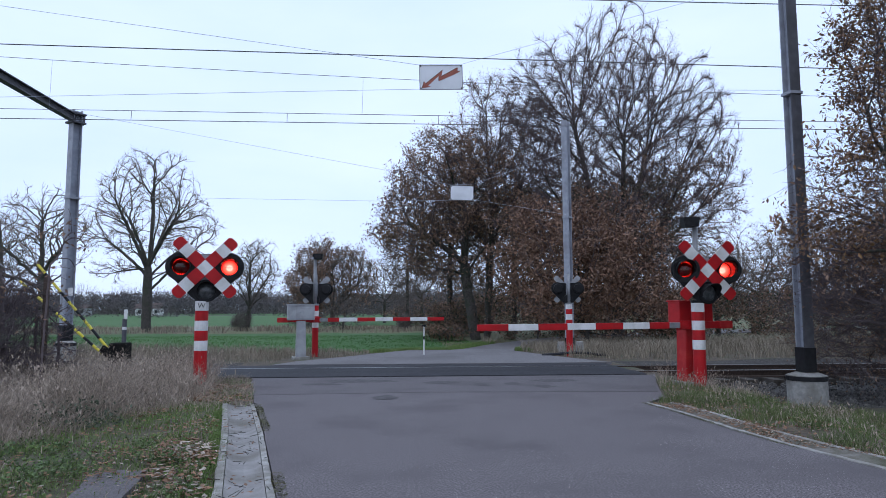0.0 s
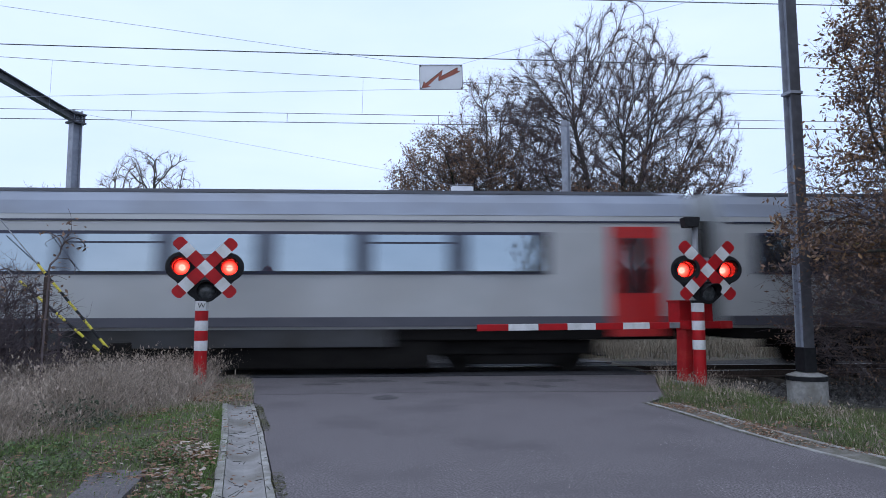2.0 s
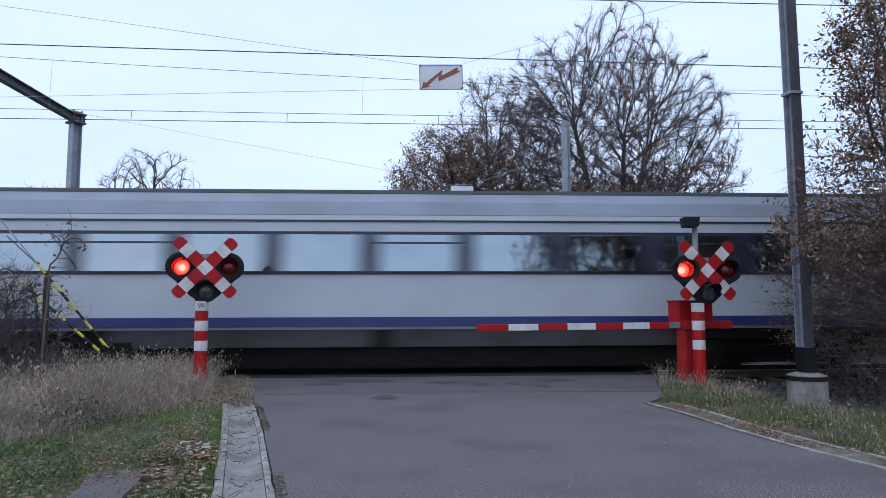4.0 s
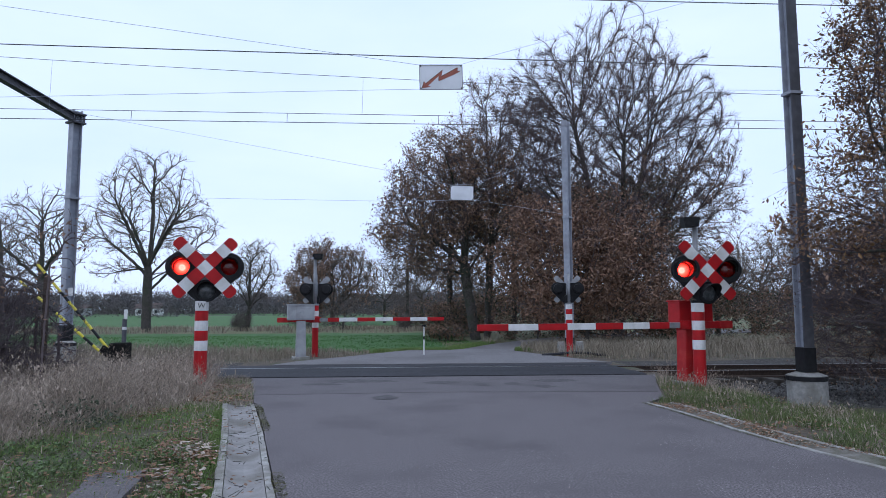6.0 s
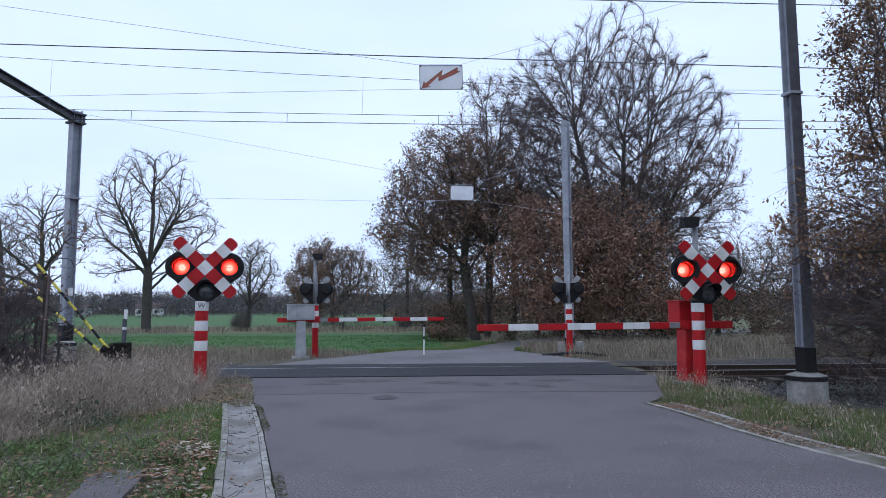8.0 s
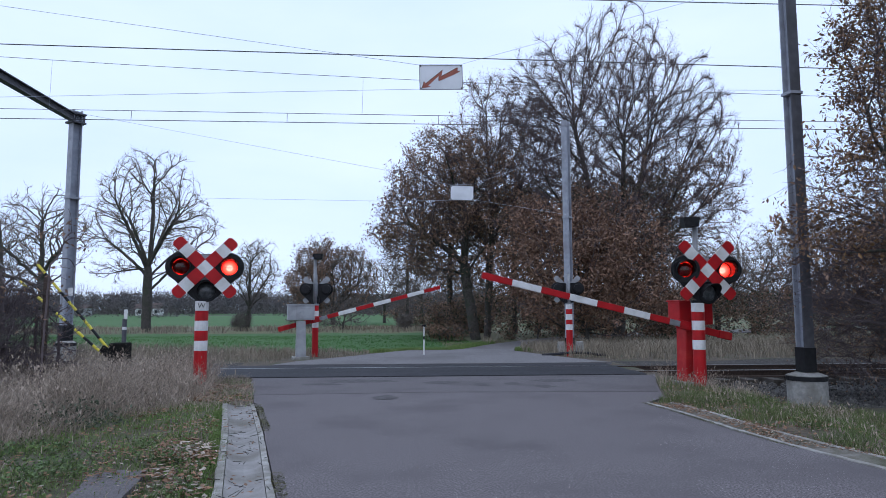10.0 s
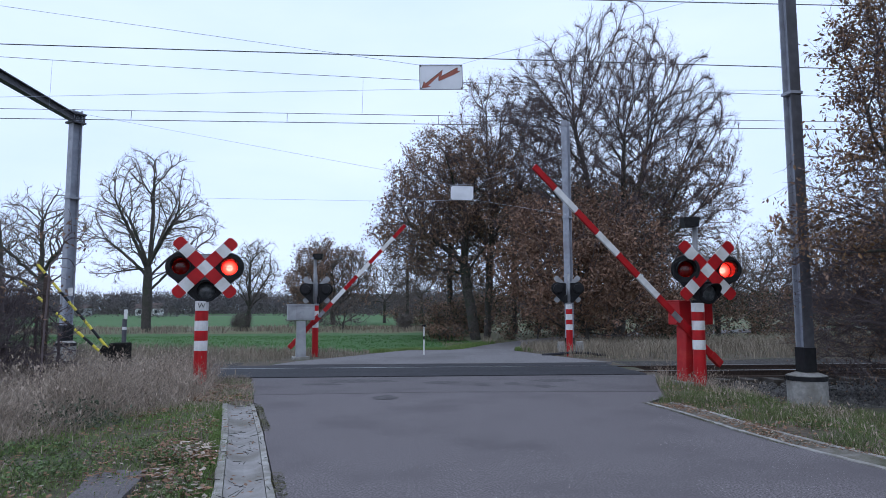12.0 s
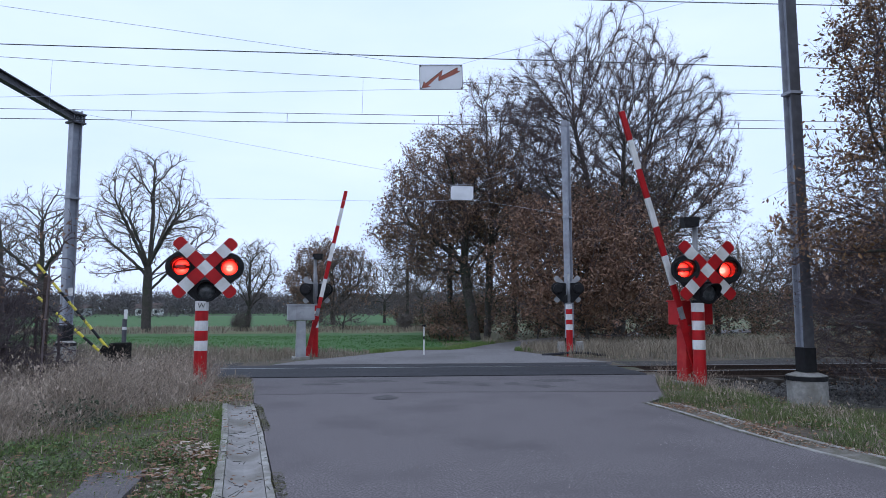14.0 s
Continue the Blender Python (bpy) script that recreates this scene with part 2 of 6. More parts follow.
def off_road(x, y):
    """How far a place lies outside the road, negative on it."""
    left, right = (ROAD_L, ROAD_R) if y < 14.2 else (FAR_L, FAR_R)
    if 14.2 <= y <= 17.3:
        return max(-3.3 - x, x - 5.45)
    a, b = edge_x(left, y), edge_x(right, y)
    return 99.0 if a is None or b is None else max(a - x, x - b)


def ground_z(x, y):
    d = off_road(x, y)
    z = -0.05 + 0.05 * noise.noise((x * 0.5, y * 0.5, 0)) + 0.02 * noise.noise((x * 2.1, y * 2.1, 3))
    if y < 14.3 and x < -2:
        z += 0.10 * min(1.0, max(0.0, (-x - 3) / 4))
    if y < 13.6 and x > 4:
        z -= 0.27 * min(1.0, max(0.0, (x - 5.2) / 1.6))
    if y > 23:
        z -= 0.26 * min(1.0, (y - 23) / 4)
    if 12.9 < y < 18.6 and (x < -5.2 or x > 6.3) or 14.3 < y < 18.6 and (x < -4.6 or x > 6.0):
        z = min(z, -0.30) + 0.02 * noise.noise((x * 4, y * 4, 1))
    if d < 0.25:
        z = min(z, -0.03)
    return z


def axis(points):
    out = []
    for (a, b, step) in points:
        k = max(1, round((b - a) / step))
        out += [a + (b - a) * i / k for i in range(k)]
    return out + [points[-1][1]]


def make_ground():
    xs = axis([(-2500, -400, 300), (-400, -60, 34), (-60, -14, 3), (-14, 16, 0.3), (16, 60, 3), (60, 400, 34), (400, 2500, 300)])
    ys = axis([(-400, -30, 40), (-30, 3, 2), (3, 30, 0.3), (30, 60, 2), (60, 220, 10), (220, 3000, 250)])
    verts = [(x, y, ground_z(x, y)) for y in ys for x in xs]
    w = len(xs)
    faces, index = [], []
    for j in range(len(ys) - 1):
        for i in range(w - 1):
            faces.append((j * w + i, j * w + i + 1, (j + 1) * w + i + 1, (j + 1) * w + i))
            cx, cy = (xs[i] + xs[i + 1]) / 2, (ys[j] + ys[j + 1]) / 2
            if cx > 6.5 and 11.4 < cy < 13.2 or 12.9 < cy < 18.6 and (cx < -5.2 or cx > 6.3) or 14.3 < cy < 18.6 and (cx < -4.4 or cx > 5.9):
                index.append(1)
            elif cx < 2 and (23.4 < cy < 49 or 67 < cy < 400):
                index.append(2)
            elif cy > 23.4:
                index.append(3)
            else:
                index.append(0)
    ob = raw("ground", verts, faces, [M["dirt"], M["ballast_bed"], M["meadow"], M["rough_meadow"]], index=index, smooth=True)
    tagged(ob, "flat farmland with grassy verges and a green meadow", "ground", kind="structure")


def strip(name, left, right, z, thick, mat, label, category):
    """A slab of road between two edge lines."""
    verts, faces = [], []
    ys = sorted({y for _, y in left} | {y for _, y in right})
    fine = []
    for a, b in zip(ys, ys[1:]):
        k = max(1, int((b - a) / 1.5))
        fine += [a + (b - a) * i / k for i in range(k)]
    fine.append(ys[-1])
    n = 9
    for y in fine:
        a, b = edge_x(left, y), edge_x(right, y)
        for i in range(n):
            x = a + (b - a) * i / (n - 1)
            wob = 0.035 * noise.noise((y * 2.3, i * 9.0, 5)) if i in (0, n - 1) else 0
            verts.append((x + wob, y, z(x, y)))
    m = len(fine)
    for j in range(m - 1):
        for i in range(n - 1):
            faces.append((j * n + i, j * n + i + 1, (j + 1) * n + i + 1, (j + 1) * n + i))
    base = len(verts)
    verts += [(x, y, zz - thick) for x, y, zz in verts[:base]]
    for j in range(m - 1):
        for i in (0, n - 1):
            q = (j * n + i, (j + 1) * n + i, base + (j + 1) * n + i, base + j * n + i)
            faces.append(q if i == 0 else q[::-1])
    for i in range(n - 1):
        for j in (0, m - 1):
            q = (j * n + i, base + j * n + i, base + j * n + i + 1, j * n + i + 1)
            faces.append(q if j == 0 else q[::-1])
    ob = raw(name, verts, faces, mat)
    return tagged(ob, label, category, kind="structure")


def make_roads():
    near = strip("road", ROAD_L, ROAD_R, lambda x, y: 0.0, 0.15, M["asphalt"], "worn grey asphalt road leading over the crossing", "road")
    far = strip("road", FAR_L, FAR_R, lambda x, y: -0.26 * min(1, max(0, (y - 23) / 4)) + 0.02, 0.2, M["asphalt_pale"], "narrow asphalt lane bending away between trees", "road")
    # newer and older asphalt laid over the road before the rails
    bm = B()
    pts = [(-2.62, 11.4), (0.4, 11.55), (4.40, 11.3), (4.84, 12.6), (5.40, 14.15), (-3.15, 14.15), (-2.95, 12.9)]
    prism(bm, pts, 0.006, axis=2, at=-0.001)
    part("asphalt_overlay", bm, M["asphalt_patch"], near)
    rng = random.Random(4)
    for x, y, a, b in [(-0.9, 13.4, 0.9, 0.10), (0.75, 13.0, 0.35, 0.08), (1.5, 12.6, 0.2, 0.08), (2.1, 12.7, 0.2, 0.07), (3.0, 13.2, 0.5, 0.09),
                       (-1.6, 12.9, 0.5, 0.06), (2.6, 12.2, 0.22, 0.06), (-0.3, 10.9, 0.2, 0.1)]:
        bm = B()
        pts = [(x + a * math.cos(t * 0.5236) * rng.uniform(0.6, 1.15), y + 3.2 * b * math.sin(t * 0.5236) * rng.uniform(0.7, 1.1)) for t in range(12)]
        prism(bm, pts, 0.0012, axis=2, at=0.0055)
        part("tar_patch", bm, M["tar"], near, "dark tar patch")
    # small paved spot in the verge
    bm = B()
    prism(bm, [(-2.5, 4.9), (-2.05, 4.9), (-2.16, 5.35), (-2.22, 5.8), (-2.29, 6.14), (-2.5, 6.2), (-2.76, 6.08), (-2.62, 5.6)], 0.1, axis=2, at=-0.088)
    tagged(part("paved_patch", bm, M["asphalt_patch"]), "small grey paved patch in the grass verge", "pavement", kind="structure")


M["tar"] = material("tar", (0.045, 0.04, 0.043), (0.085, 0.076, 0.08), 9.0, 0.85, bump=0.2)


def make_track():
    track = tagged(new("railway_track"), "single railway track on dark ballast with shiny rail heads", "railway track", kind="structure")
    for y in (NEAR_RAIL, FAR_RAIL):
        bm = B()
        prism(bm, [(y - 0.07, -0.16), (y + 0.07, -0.16), (y + 0.07, -0.14), (y + 0.012, -0.12), (y + 0.012, -0.035), (y + 0.034, -0.03), (y + 0.034, -0.001),
                   (y - 0.034, -0.001), (y - 0.034, -0.03), (y - 0.012, -0.035), (y - 0.012, -0.12), (y - 0.07, -0.14)], 860, axis=0, at=-420)
        rail = part("rail", bm, M["rust"], track, "rusty rail with a polished head")
        bm = B()
        box(bm, (10, y, 0.002), (860, 0.05, 0.006))
        part("rail_head", bm, M["steel"], rail, "polished running surface")
    bm = B()
    box(bm, (0, TRACK_Y, -0.24), (0.24, 2.6, 0.16), 0.015)
    first = part("sleeper", bm, M["sleeper"], track)
    first.location = (-30, 0, 0)
    for i in range(1, 125):
        share("sleeper", first, track, pose(-30 + i * 0.6, 0, 0))
    # ballast stones along the track
    rng = np.random.default_rng(3)
    n = 9000
    xs = np.concatenate([rng.uniform(6.1, 30, n), rng.uniform(-14, -4.5, n // 3)])
    ys = rng.uniform(12.9, 18.5, len(xs))
    more = 2600
    xs, ys = np.concatenate([xs, rng.uniform(6.4, 14, more)]), np.concatenate([ys, rng.uniform(11.2, 13.2, more)])
    keep = (np.abs(ys - NEAR_RAIL) > 0.12) & (np.abs(ys - FAR_RAIL) > 0.12)
    xs, ys = xs[keep], ys[keep]
    octa = np.array([(1, 0, 0), (-1, 0, 0), (0, 1, 0), (0, -1, 0), (0, 0, 1), (0, 0, -1)], float)
    tri = np.array([(0, 2, 4), (2, 1, 4), (1, 3, 4), (3, 0, 4), (2, 0, 5), (1, 2, 5), (3, 1, 5), (0, 3, 5)])
    k = len(xs)
    v = octa[None] * rng.uniform(0.02, 0.05, (k, 6, 1)) + np.stack([xs, ys, np.full(k, -0.24) - 0.045 * np.clip(np.abs(ys - TRACK_Y) - 1.6, 0, 3)], 1)[:, None]
    f = tri[None] + (np.arange(k) * 6)[:, None, None]
    tagged(raw("ballast", v.reshape(-1, 3), f.reshape(-1, 3), M["ballast"]), "dark grey crushed stone along the rails", "ballast", kind="stuff")
    # crossing deck of rubber panels
    deck = tagged(new("crossing_deck"), "dark rubber crossing panels set flush between the rails", "crossing deck", kind="structure")
    for y0, y1 in ((14.2, NEAR_RAIL - 0.05), (NEAR_RAIL + 0.09, FAR_RAIL - 0.09), (FAR_RAIL + 0.05, 17.3)):
        bm = B()
        box(bm, (0, (y0 + y1) / 2, -0.06), (1.244, y1 - y0, 0.12), 0.003)
        first = part("panel", bm, M["rubber"], deck)
        lift = 0.02 if y0 < 14.5 else 0.003
        first.location = (-2.8, 0, lift)
        for i in (-1, *range(1, 7)):
            share("panel", first, deck, pose(-2.8 + 1.245 * i, 0, lift))


def dished(parent, line, y0, y1, sign, mats, width, rng):
    """One length of dished gutter beside a road edge: a hollow slab between two worn rims, each a piece with a shaped section."""
    rise = rng.uniform(-0.004, 0.004)
    k = max(2, round((y1 - y0) / 0.12))
    lim, hollow = 0.075, 0.028
    pieces = (("edge", [(0.015, -0.10), (0.015, 0.008), (0.03, 0.014), (lim, 0.010), (lim + 0.004, -0.10)], mats[1]),
              ("slab", [(lim + 0.006, -0.10), (lim + 0.006, 0.007), (width * 0.3, -hollow * 0.6), (width * 0.5, -hollow), (width * 0.7, -hollow * 0.6), (width - lim - 0.006, 0.007), (width - lim - 0.006, -0.10)], mats[0]),
              ("edge", [(width - lim - 0.004, -0.10), (width - lim, 0.010), (width - 0.015, 0.014), (width, 0.006), (width, -0.10)], mats[1]))
    for name, section, mat in pieces:
        verts, faces, n = [], [], len(section)
        for j in range(k + 1):
            y = y0 + 0.003 + (y1 - y0 - 0.006) * j / k
            x = edge_x(line, y)
            for u, z in section:
                wob = 0.010 * noise.noise((y * 2.2, u * 6, 3)) + 0.007 * noise.noise((y * 9, u * 9, 8))
                chip = 0.006 * noise.noise((y * 5, u * 20, 1)) if z > -0.05 else 0
                verts.append((x + sign * (u + (wob if u < 0.035 or u > width - 0.035 else 0)), y, z + rise + chip))
        for j in range(k):
            for i in range(n - 1):
                q = (j * n + i, j * n + i + 1, (j + 1) * n + i + 1, (j + 1) * n + i)
                faces.append(q if sign > 0 else q[::-1])
        faces.append(tuple(range(n)) if sign < 0 else tuple(range(n))[::-1])
        faces.append(tuple(k * n + i for i in range(n)) if sign > 0 else tuple(k * n + i for i in range(n))[::-1])
        raw(name, verts, faces, mat, parent, smooth=False)


def make_kerbs():
    """Dished concrete gutters on both sides of the near road."""
    rng = random.Random(2)
    gutter = tagged(new("gutter"), "weathered concrete gutter with raised pale edges beside the road", "gutter", kind="structure")
    stops = [-12.0, -8.0, -4.0, -1.0, 1.6, 4.1, 6.9, 9.25, 10.4]
    for y0, y1 in zip(stops, stops[1:]):
        dished(gutter, ROAD_L, y0, y1, -1.0, (M["gutter"], M["gutter_edge"]), 0.49, rng)
    mossy = tagged(new("gutter"), "mossy leaf-strewn concrete gutter along the road edge", "gutter", kind="structure")
    stops = [-4.0, -1.5, 1.0, 3.5, 5.2, 6.9, 8.5, 9.95]
    for y0, y1 in zip(stops, stops[1:]):
        dished(mossy, ROAD_R, y0, y1, 1.0, (M["gutter_moss"], M["gutter_edge"]), 0.46, rng)


M["gutter_moss"] = material("mossy_gutter", (0.20, 0.185, 0.165), (0.12, 0.11, 0.085), 8.0, 0.95, bump=0.7, bump_scale=40.0, c3=(0.075, 0.075, 0.045), big=1.6)
make_ground()
make_roads()
make_track()
make_kerbs()


# ---------- level crossing signals ----------
def arm_piece(a, b, w, round_end):
    """One painted length of a cross arm, flat in x and z, from a to b along x."""
    if not round_end:
        return [(a, -w), (b, -w), (b, w), (a, w)]
    pts = [(a, -w), (b - 0.05, -w), (b - 0.012, -w + 0.03), (b, -w + 0.07), (b, w - 0.07), (b - 0.012, w - 0.03), (b - 0.05, w), (a, w)]
    return pts


def letter(name, text, size, mat, parent, m):
    cu = bpy.data.curves.new(name, "FONT")
    cu.body, cu.size, cu.extrude, cu.align_x, cu.align_y = text, size, 0.002, "CENTER", "CENTER"
    tmp = bpy.data.objects.new(name, cu)
    scene.collection.objects.link(tmp)
    me = bpy.data.meshes.new_from_object(tmp.evaluated_get(bpy.context.evaluated_depsgraph_get()))
    bpy.data.objects.remove(tmp)
    me.materials.append(mat)
    ob = new(name, me)
    ob.parent, ob.matrix_basis = parent, m
    return ob


SHUTTERS = []


def lamp(name, head, x, z, red, r=0.27, aim=0.0):
    """A signal lamp on the head: round target board, housing, hood, lens; a red one has a steady bulb behind an added
    swinging shutter.
    """
    bm = B()
    ring = 28
    # hollow housing with a collar
    prof = [(0.155, 0.03), (r - 0.015, 0.03), (r, 0.045), (r, 0.07), (0.19, 0.09), (0.19, 0.42), (0.165, 0.44), (0.0, 0.44), (0.0, 0.425), (0.16, 0.42), (0.152, 0.05)]
    rows = []
    if not red:
        prof = [(rad, y if y < 0.1 else 0.09 + (y - 0.09) * 0.4) for rad, y in prof]
    for rad, y in prof:
        rows.append([bm.verts.new((rad * math.cos(2 * math.pi * i / ring), y, rad * math.sin(2 * math.pi * i / ring))) for i in range(ring)] if rad else [bm.verts.new((0, y, 0))] * ring)
    for k in range(len(rows)):
        p, q = rows[k], rows[(k + 1) % len(rows)]
        for i in range(ring):
            vs = []
            for v in (p[i], q[i], q[(i + 1) % ring], p[(i + 1) % ring]):
                if v not in vs:
                    vs.append(v)
            if len(vs) > 2:
                try:
                    bm.faces.new(vs)
                except ValueError:
                    pass
    bmesh.ops.recalc_face_normals(bm, faces=bm.faces)
    housing = part(name, bm, M["black"], head, "black round lamp housing with hood", at=pose(x, 0, z, 0, 0, aim))
    bm = B()
    # hood: an open half tube that slopes away
    n, front, back = 18, [], []
    for i in range(n + 1):
        a = math.pi * (-0.12 + 1.24 * i / n)
        depth = 0.06 + 0.2 * max(0.0, math.sin(a)) ** 0.7
        front.append((a, -depth))
    for rad in (0.175, 0.168):
        back.append([(bm.verts.new((rad * math.cos(a), 0.03, rad * math.sin(a))), bm.verts.new((rad * math.cos(a), y, rad * math.sin(a)))) for a, y in front])
    for i in range(n):
        for s in range(2):
            (a0, b0), (a1, b1) = back[s][i], back[s][i + 1]
            bm.faces.new((a0, b0, b1, a1))
        bm.faces.new((back[0][i][1], back[1][i][1], back[1][i + 1][1], back[0][i + 1][1]))
    bmesh.ops.recalc_face_normals(bm, faces=bm.faces)
    part("hood", bm, M["black"], housing, smooth=True)
    bm = B()
    bmesh.ops.create_uvsphere(bm, u_segments=24, v_segments=10, radius=0.155, matrix=Matrix.Translation((0, 0.045, 0)) @ Matrix.Diagonal((1, 0.3, 1, 1)))
    bmesh.ops.delete(bm, geom=[v for v in bm.verts if v.co.y > 0.046], context="VERTS")
    lens = part("lens", bm, M["lens_red"] if red else M["lens_clear"], housing, "red glass lens" if red else "unlit clear lens", smooth=True)
    if red:
        lens.visible_shadow = False
        bm = B()
        rod(bm, (0, 0.405, 0), (0, 0.415, 0), 0.15, n=28)
        part("reflector", bm, M["reflector"], housing, "glowing reflector behind the lens")
        bm = B()
        bmesh.ops.create_uvsphere(bm, u_segments=16, v_segments=10, radius=0.045, matrix=Matrix.Translation((0, 0.37, 0)) @ Matrix.Diagonal((1, 0.4, 1, 1)))
        part("bulb", bm, M["bulb"], housing, "glowing bulb", smooth=True)
        # added vane that blocks the steady glow, so the lamp looks switched off
        bm = B()
        rod(bm, (0, -0.001, 0), (0, 0.001, 0), 0.154, n=32)
        vane = part("shutter", bm, M["vane"], housing, "added dark red shutter that blacks out the steady bulb", at=pose(0, 0.20, 0))
        SHUTTERS.append((vane, x < 0))
    return housing


def make_signal(x, y, turn, bands, bell=False, back=False, face_turn=0.0, mast_r=0.118, head_dx=0.0):
    """A banded mast with a red and white cross, two red lamps and one white lamp."""
    sig = tagged(new("crossing_signal"),
                 "back of a level crossing signal with grey cross arms" if back else "level crossing signal with red and white cross, red lamps, banded mast",
                 "crossing signal", group="crossing signals")
    sig.matrix_basis = pose(x, y, -0.06, 0, 0, turn)
    bm = B()
    rod(bm, (0, 0, 0), (0, 0, bands[0]), mast_r, n=20)
    part("mast", bm, M["red"], sig, "red lower mast", smooth=False)
    shared = {}
    for i, (z0, z1) in enumerate(zip(bands, bands[1:])):
        key = (i % 2, round(z1 - z0, 3))
        if key not in shared:
            bm = B()
            rod(bm, (0, 0, 0), (0, 0, z1 - z0 - 0.002), mast_r + 0.002, n=20)
            shared[key] = part("band", bm, M["white"] if i % 2 == 0 else M["red"], sig, at=pose(0, 0, z0))
        else:
            share("band", shared[key], sig, pose(0, 0, z0))
    top = bands[-1]
    bm = B()
    rod(bm, (0, 0, top), (0, 0, 2.3 if not back else 2.6), 0.05, n=14)
    part("pole", bm, M["galv"], sig, "galvanised upper pole", smooth=True)
    bm = B()
    rod(bm, (0, 0, top - 0.02), (0, 0, top + 0.03), mast_r + 0.012, n=20)
    part("collar", bm, M["black"] if not back else M["galv"], sig)
    # head
    hz = 2.12 if back else (2.22 if bell else 2.28)
    bm = B()
    outline = [(-0.66, 0.12), (-0.45, 0.26), (0.45, 0.26), (0.66, 0.12), (0.66, -0.1), (0.26, -0.52), (0.15, -0.6), (-0.15, -0.6), (-0.26, -0.52), (-0.66, -0.1)]
    loops = [outline] + [[(cx + 0.187 * math.cos(0.2618 * i), cz + 0.187 * math.sin(0.2618 * i)) for i in range(24)] for cx, cz in ((-0.43, 0.02), (0.43, 0.02), (0.03, -0.43))]
    edges = []
    for loop in loops:
        vs = [bm.verts.new((u, 0.055, v)) for u, v in loop]
        edges += [bm.edges.new((vs[i], vs[(i + 1) % len(vs)])) for i in range(len(vs))]
    bmesh.ops.triangle_fill(bm, use_beauty=True, use_dissolve=False, edges=edges)
    bmesh.ops.solidify(bm, geom=list(bm.faces), thickness=0.02)
    head = part("backboard", bm, M["black"], sig, "black backboard", at=pose(head_dx, -0.16, hz, 0, 0, face_turn) @ Matrix.Scale(0.76 if back else 1.0, 4))
    w = 0.112
    for s in (1, -1):
        for flip in (0, 1):
            for a, b, col in ((0.106, 0.35, "red"), (0.35, 0.55, "white"), (0.55, 0.735, "red")):
                bm = B()
                prism(bm, arm_piece(a + (0.001 if a > 0.2 else 0), b, w, b > 0.7), 0.02, axis=1, at=0.0)
                part("cross_arm", bm, M["grey_box"] if back else M[col], head, at=pose(0, -0.02 - 0.001 * (s > 0), 0, 0, -45 * s + 180 * flip, 0))
    bm = B()
    prism(bm, [(-0.106, -0.106), (0.106, -0.106), (0.106, 0.106), (-0.106, 0.106)], 0.02, axis=1, at=0)
    part("cross_centre", bm, M["grey_box"] if back else M["white"], head, at=pose(0, -0.022, 0, 0, 45, 0))
    aim = -17.0 if face_turn else 0.0
    lamp("lamp", head, -0.43, 0.02, not back, aim=aim)
    lamp("lamp", head, 0.43, 0.02, not back, aim=aim)
    lamp("lamp", head, 0.03, -0.43, False, 0.215)
    bm = B()
    box(bm, (0, 0.09, 0), (0.16, 0.1, 0.5), 0.01)
    part("bracket", bm, M["galv"], head)
    if not back:
        bm = B()
        box(bm, (0, -mast_r - 0.008, top - 0.11), (0.15, 0.012, 0.17), 0.004)
        plate = part("plate", bm, M["white"], sig, "white letter plate")
        if not bell:
            letter("letter", "W", 0.13, M["black"], plate, pose(0, -mast_r - 0.015, top - 0.11, 90))
    if bell:
        bm = B()
        rod(bm, (0.02, 0.06, 1.7), (0.02, 0.06, 3.1), 0.052, n=14)
        part("bell_pole", bm, M["galv"], sig, "galvanised pole above the signal", smooth=True)
        bm = B()
        prism(bm, [(-0.14, -0.1), (0.12, -0.1), (0.15, 0.09), (-0.17, 0.09)], 0.28, axis=1, at=-0.14)
        bmesh.ops.bevel(bm, geom=[e for e in bm.edges], offset=0.012, segments=2, affect="EDGES")
        part("bell", bm, M["black"], sig, "black bell box on top", at=pose(-0.06, 0.06, 3.18))
    return sig


make_signal(-3.79, 12.6, 14.0, [0.74, 0.925, 1.11, 1.295, 1.48, 1.68], head_dx=0.045)
make_signal(5.67, 12.42, -6.0, [0.71, 0.89, 1.08, 1.26, 1.43, 1.62], bell=True, face_turn=11.0, head_dx=0.15)
make_signal(-2.82, 21.2, 180.0, [0.92, 1.12, 1.28, 1.45, 1.64], bell=True, back=True, mast_r=0.10)
make_signal(5.22, 20.6, 180.0, [0.83, 1.0, 1.15, 1.32, 1.48, 1.65], back=True, mast_r=0.10)


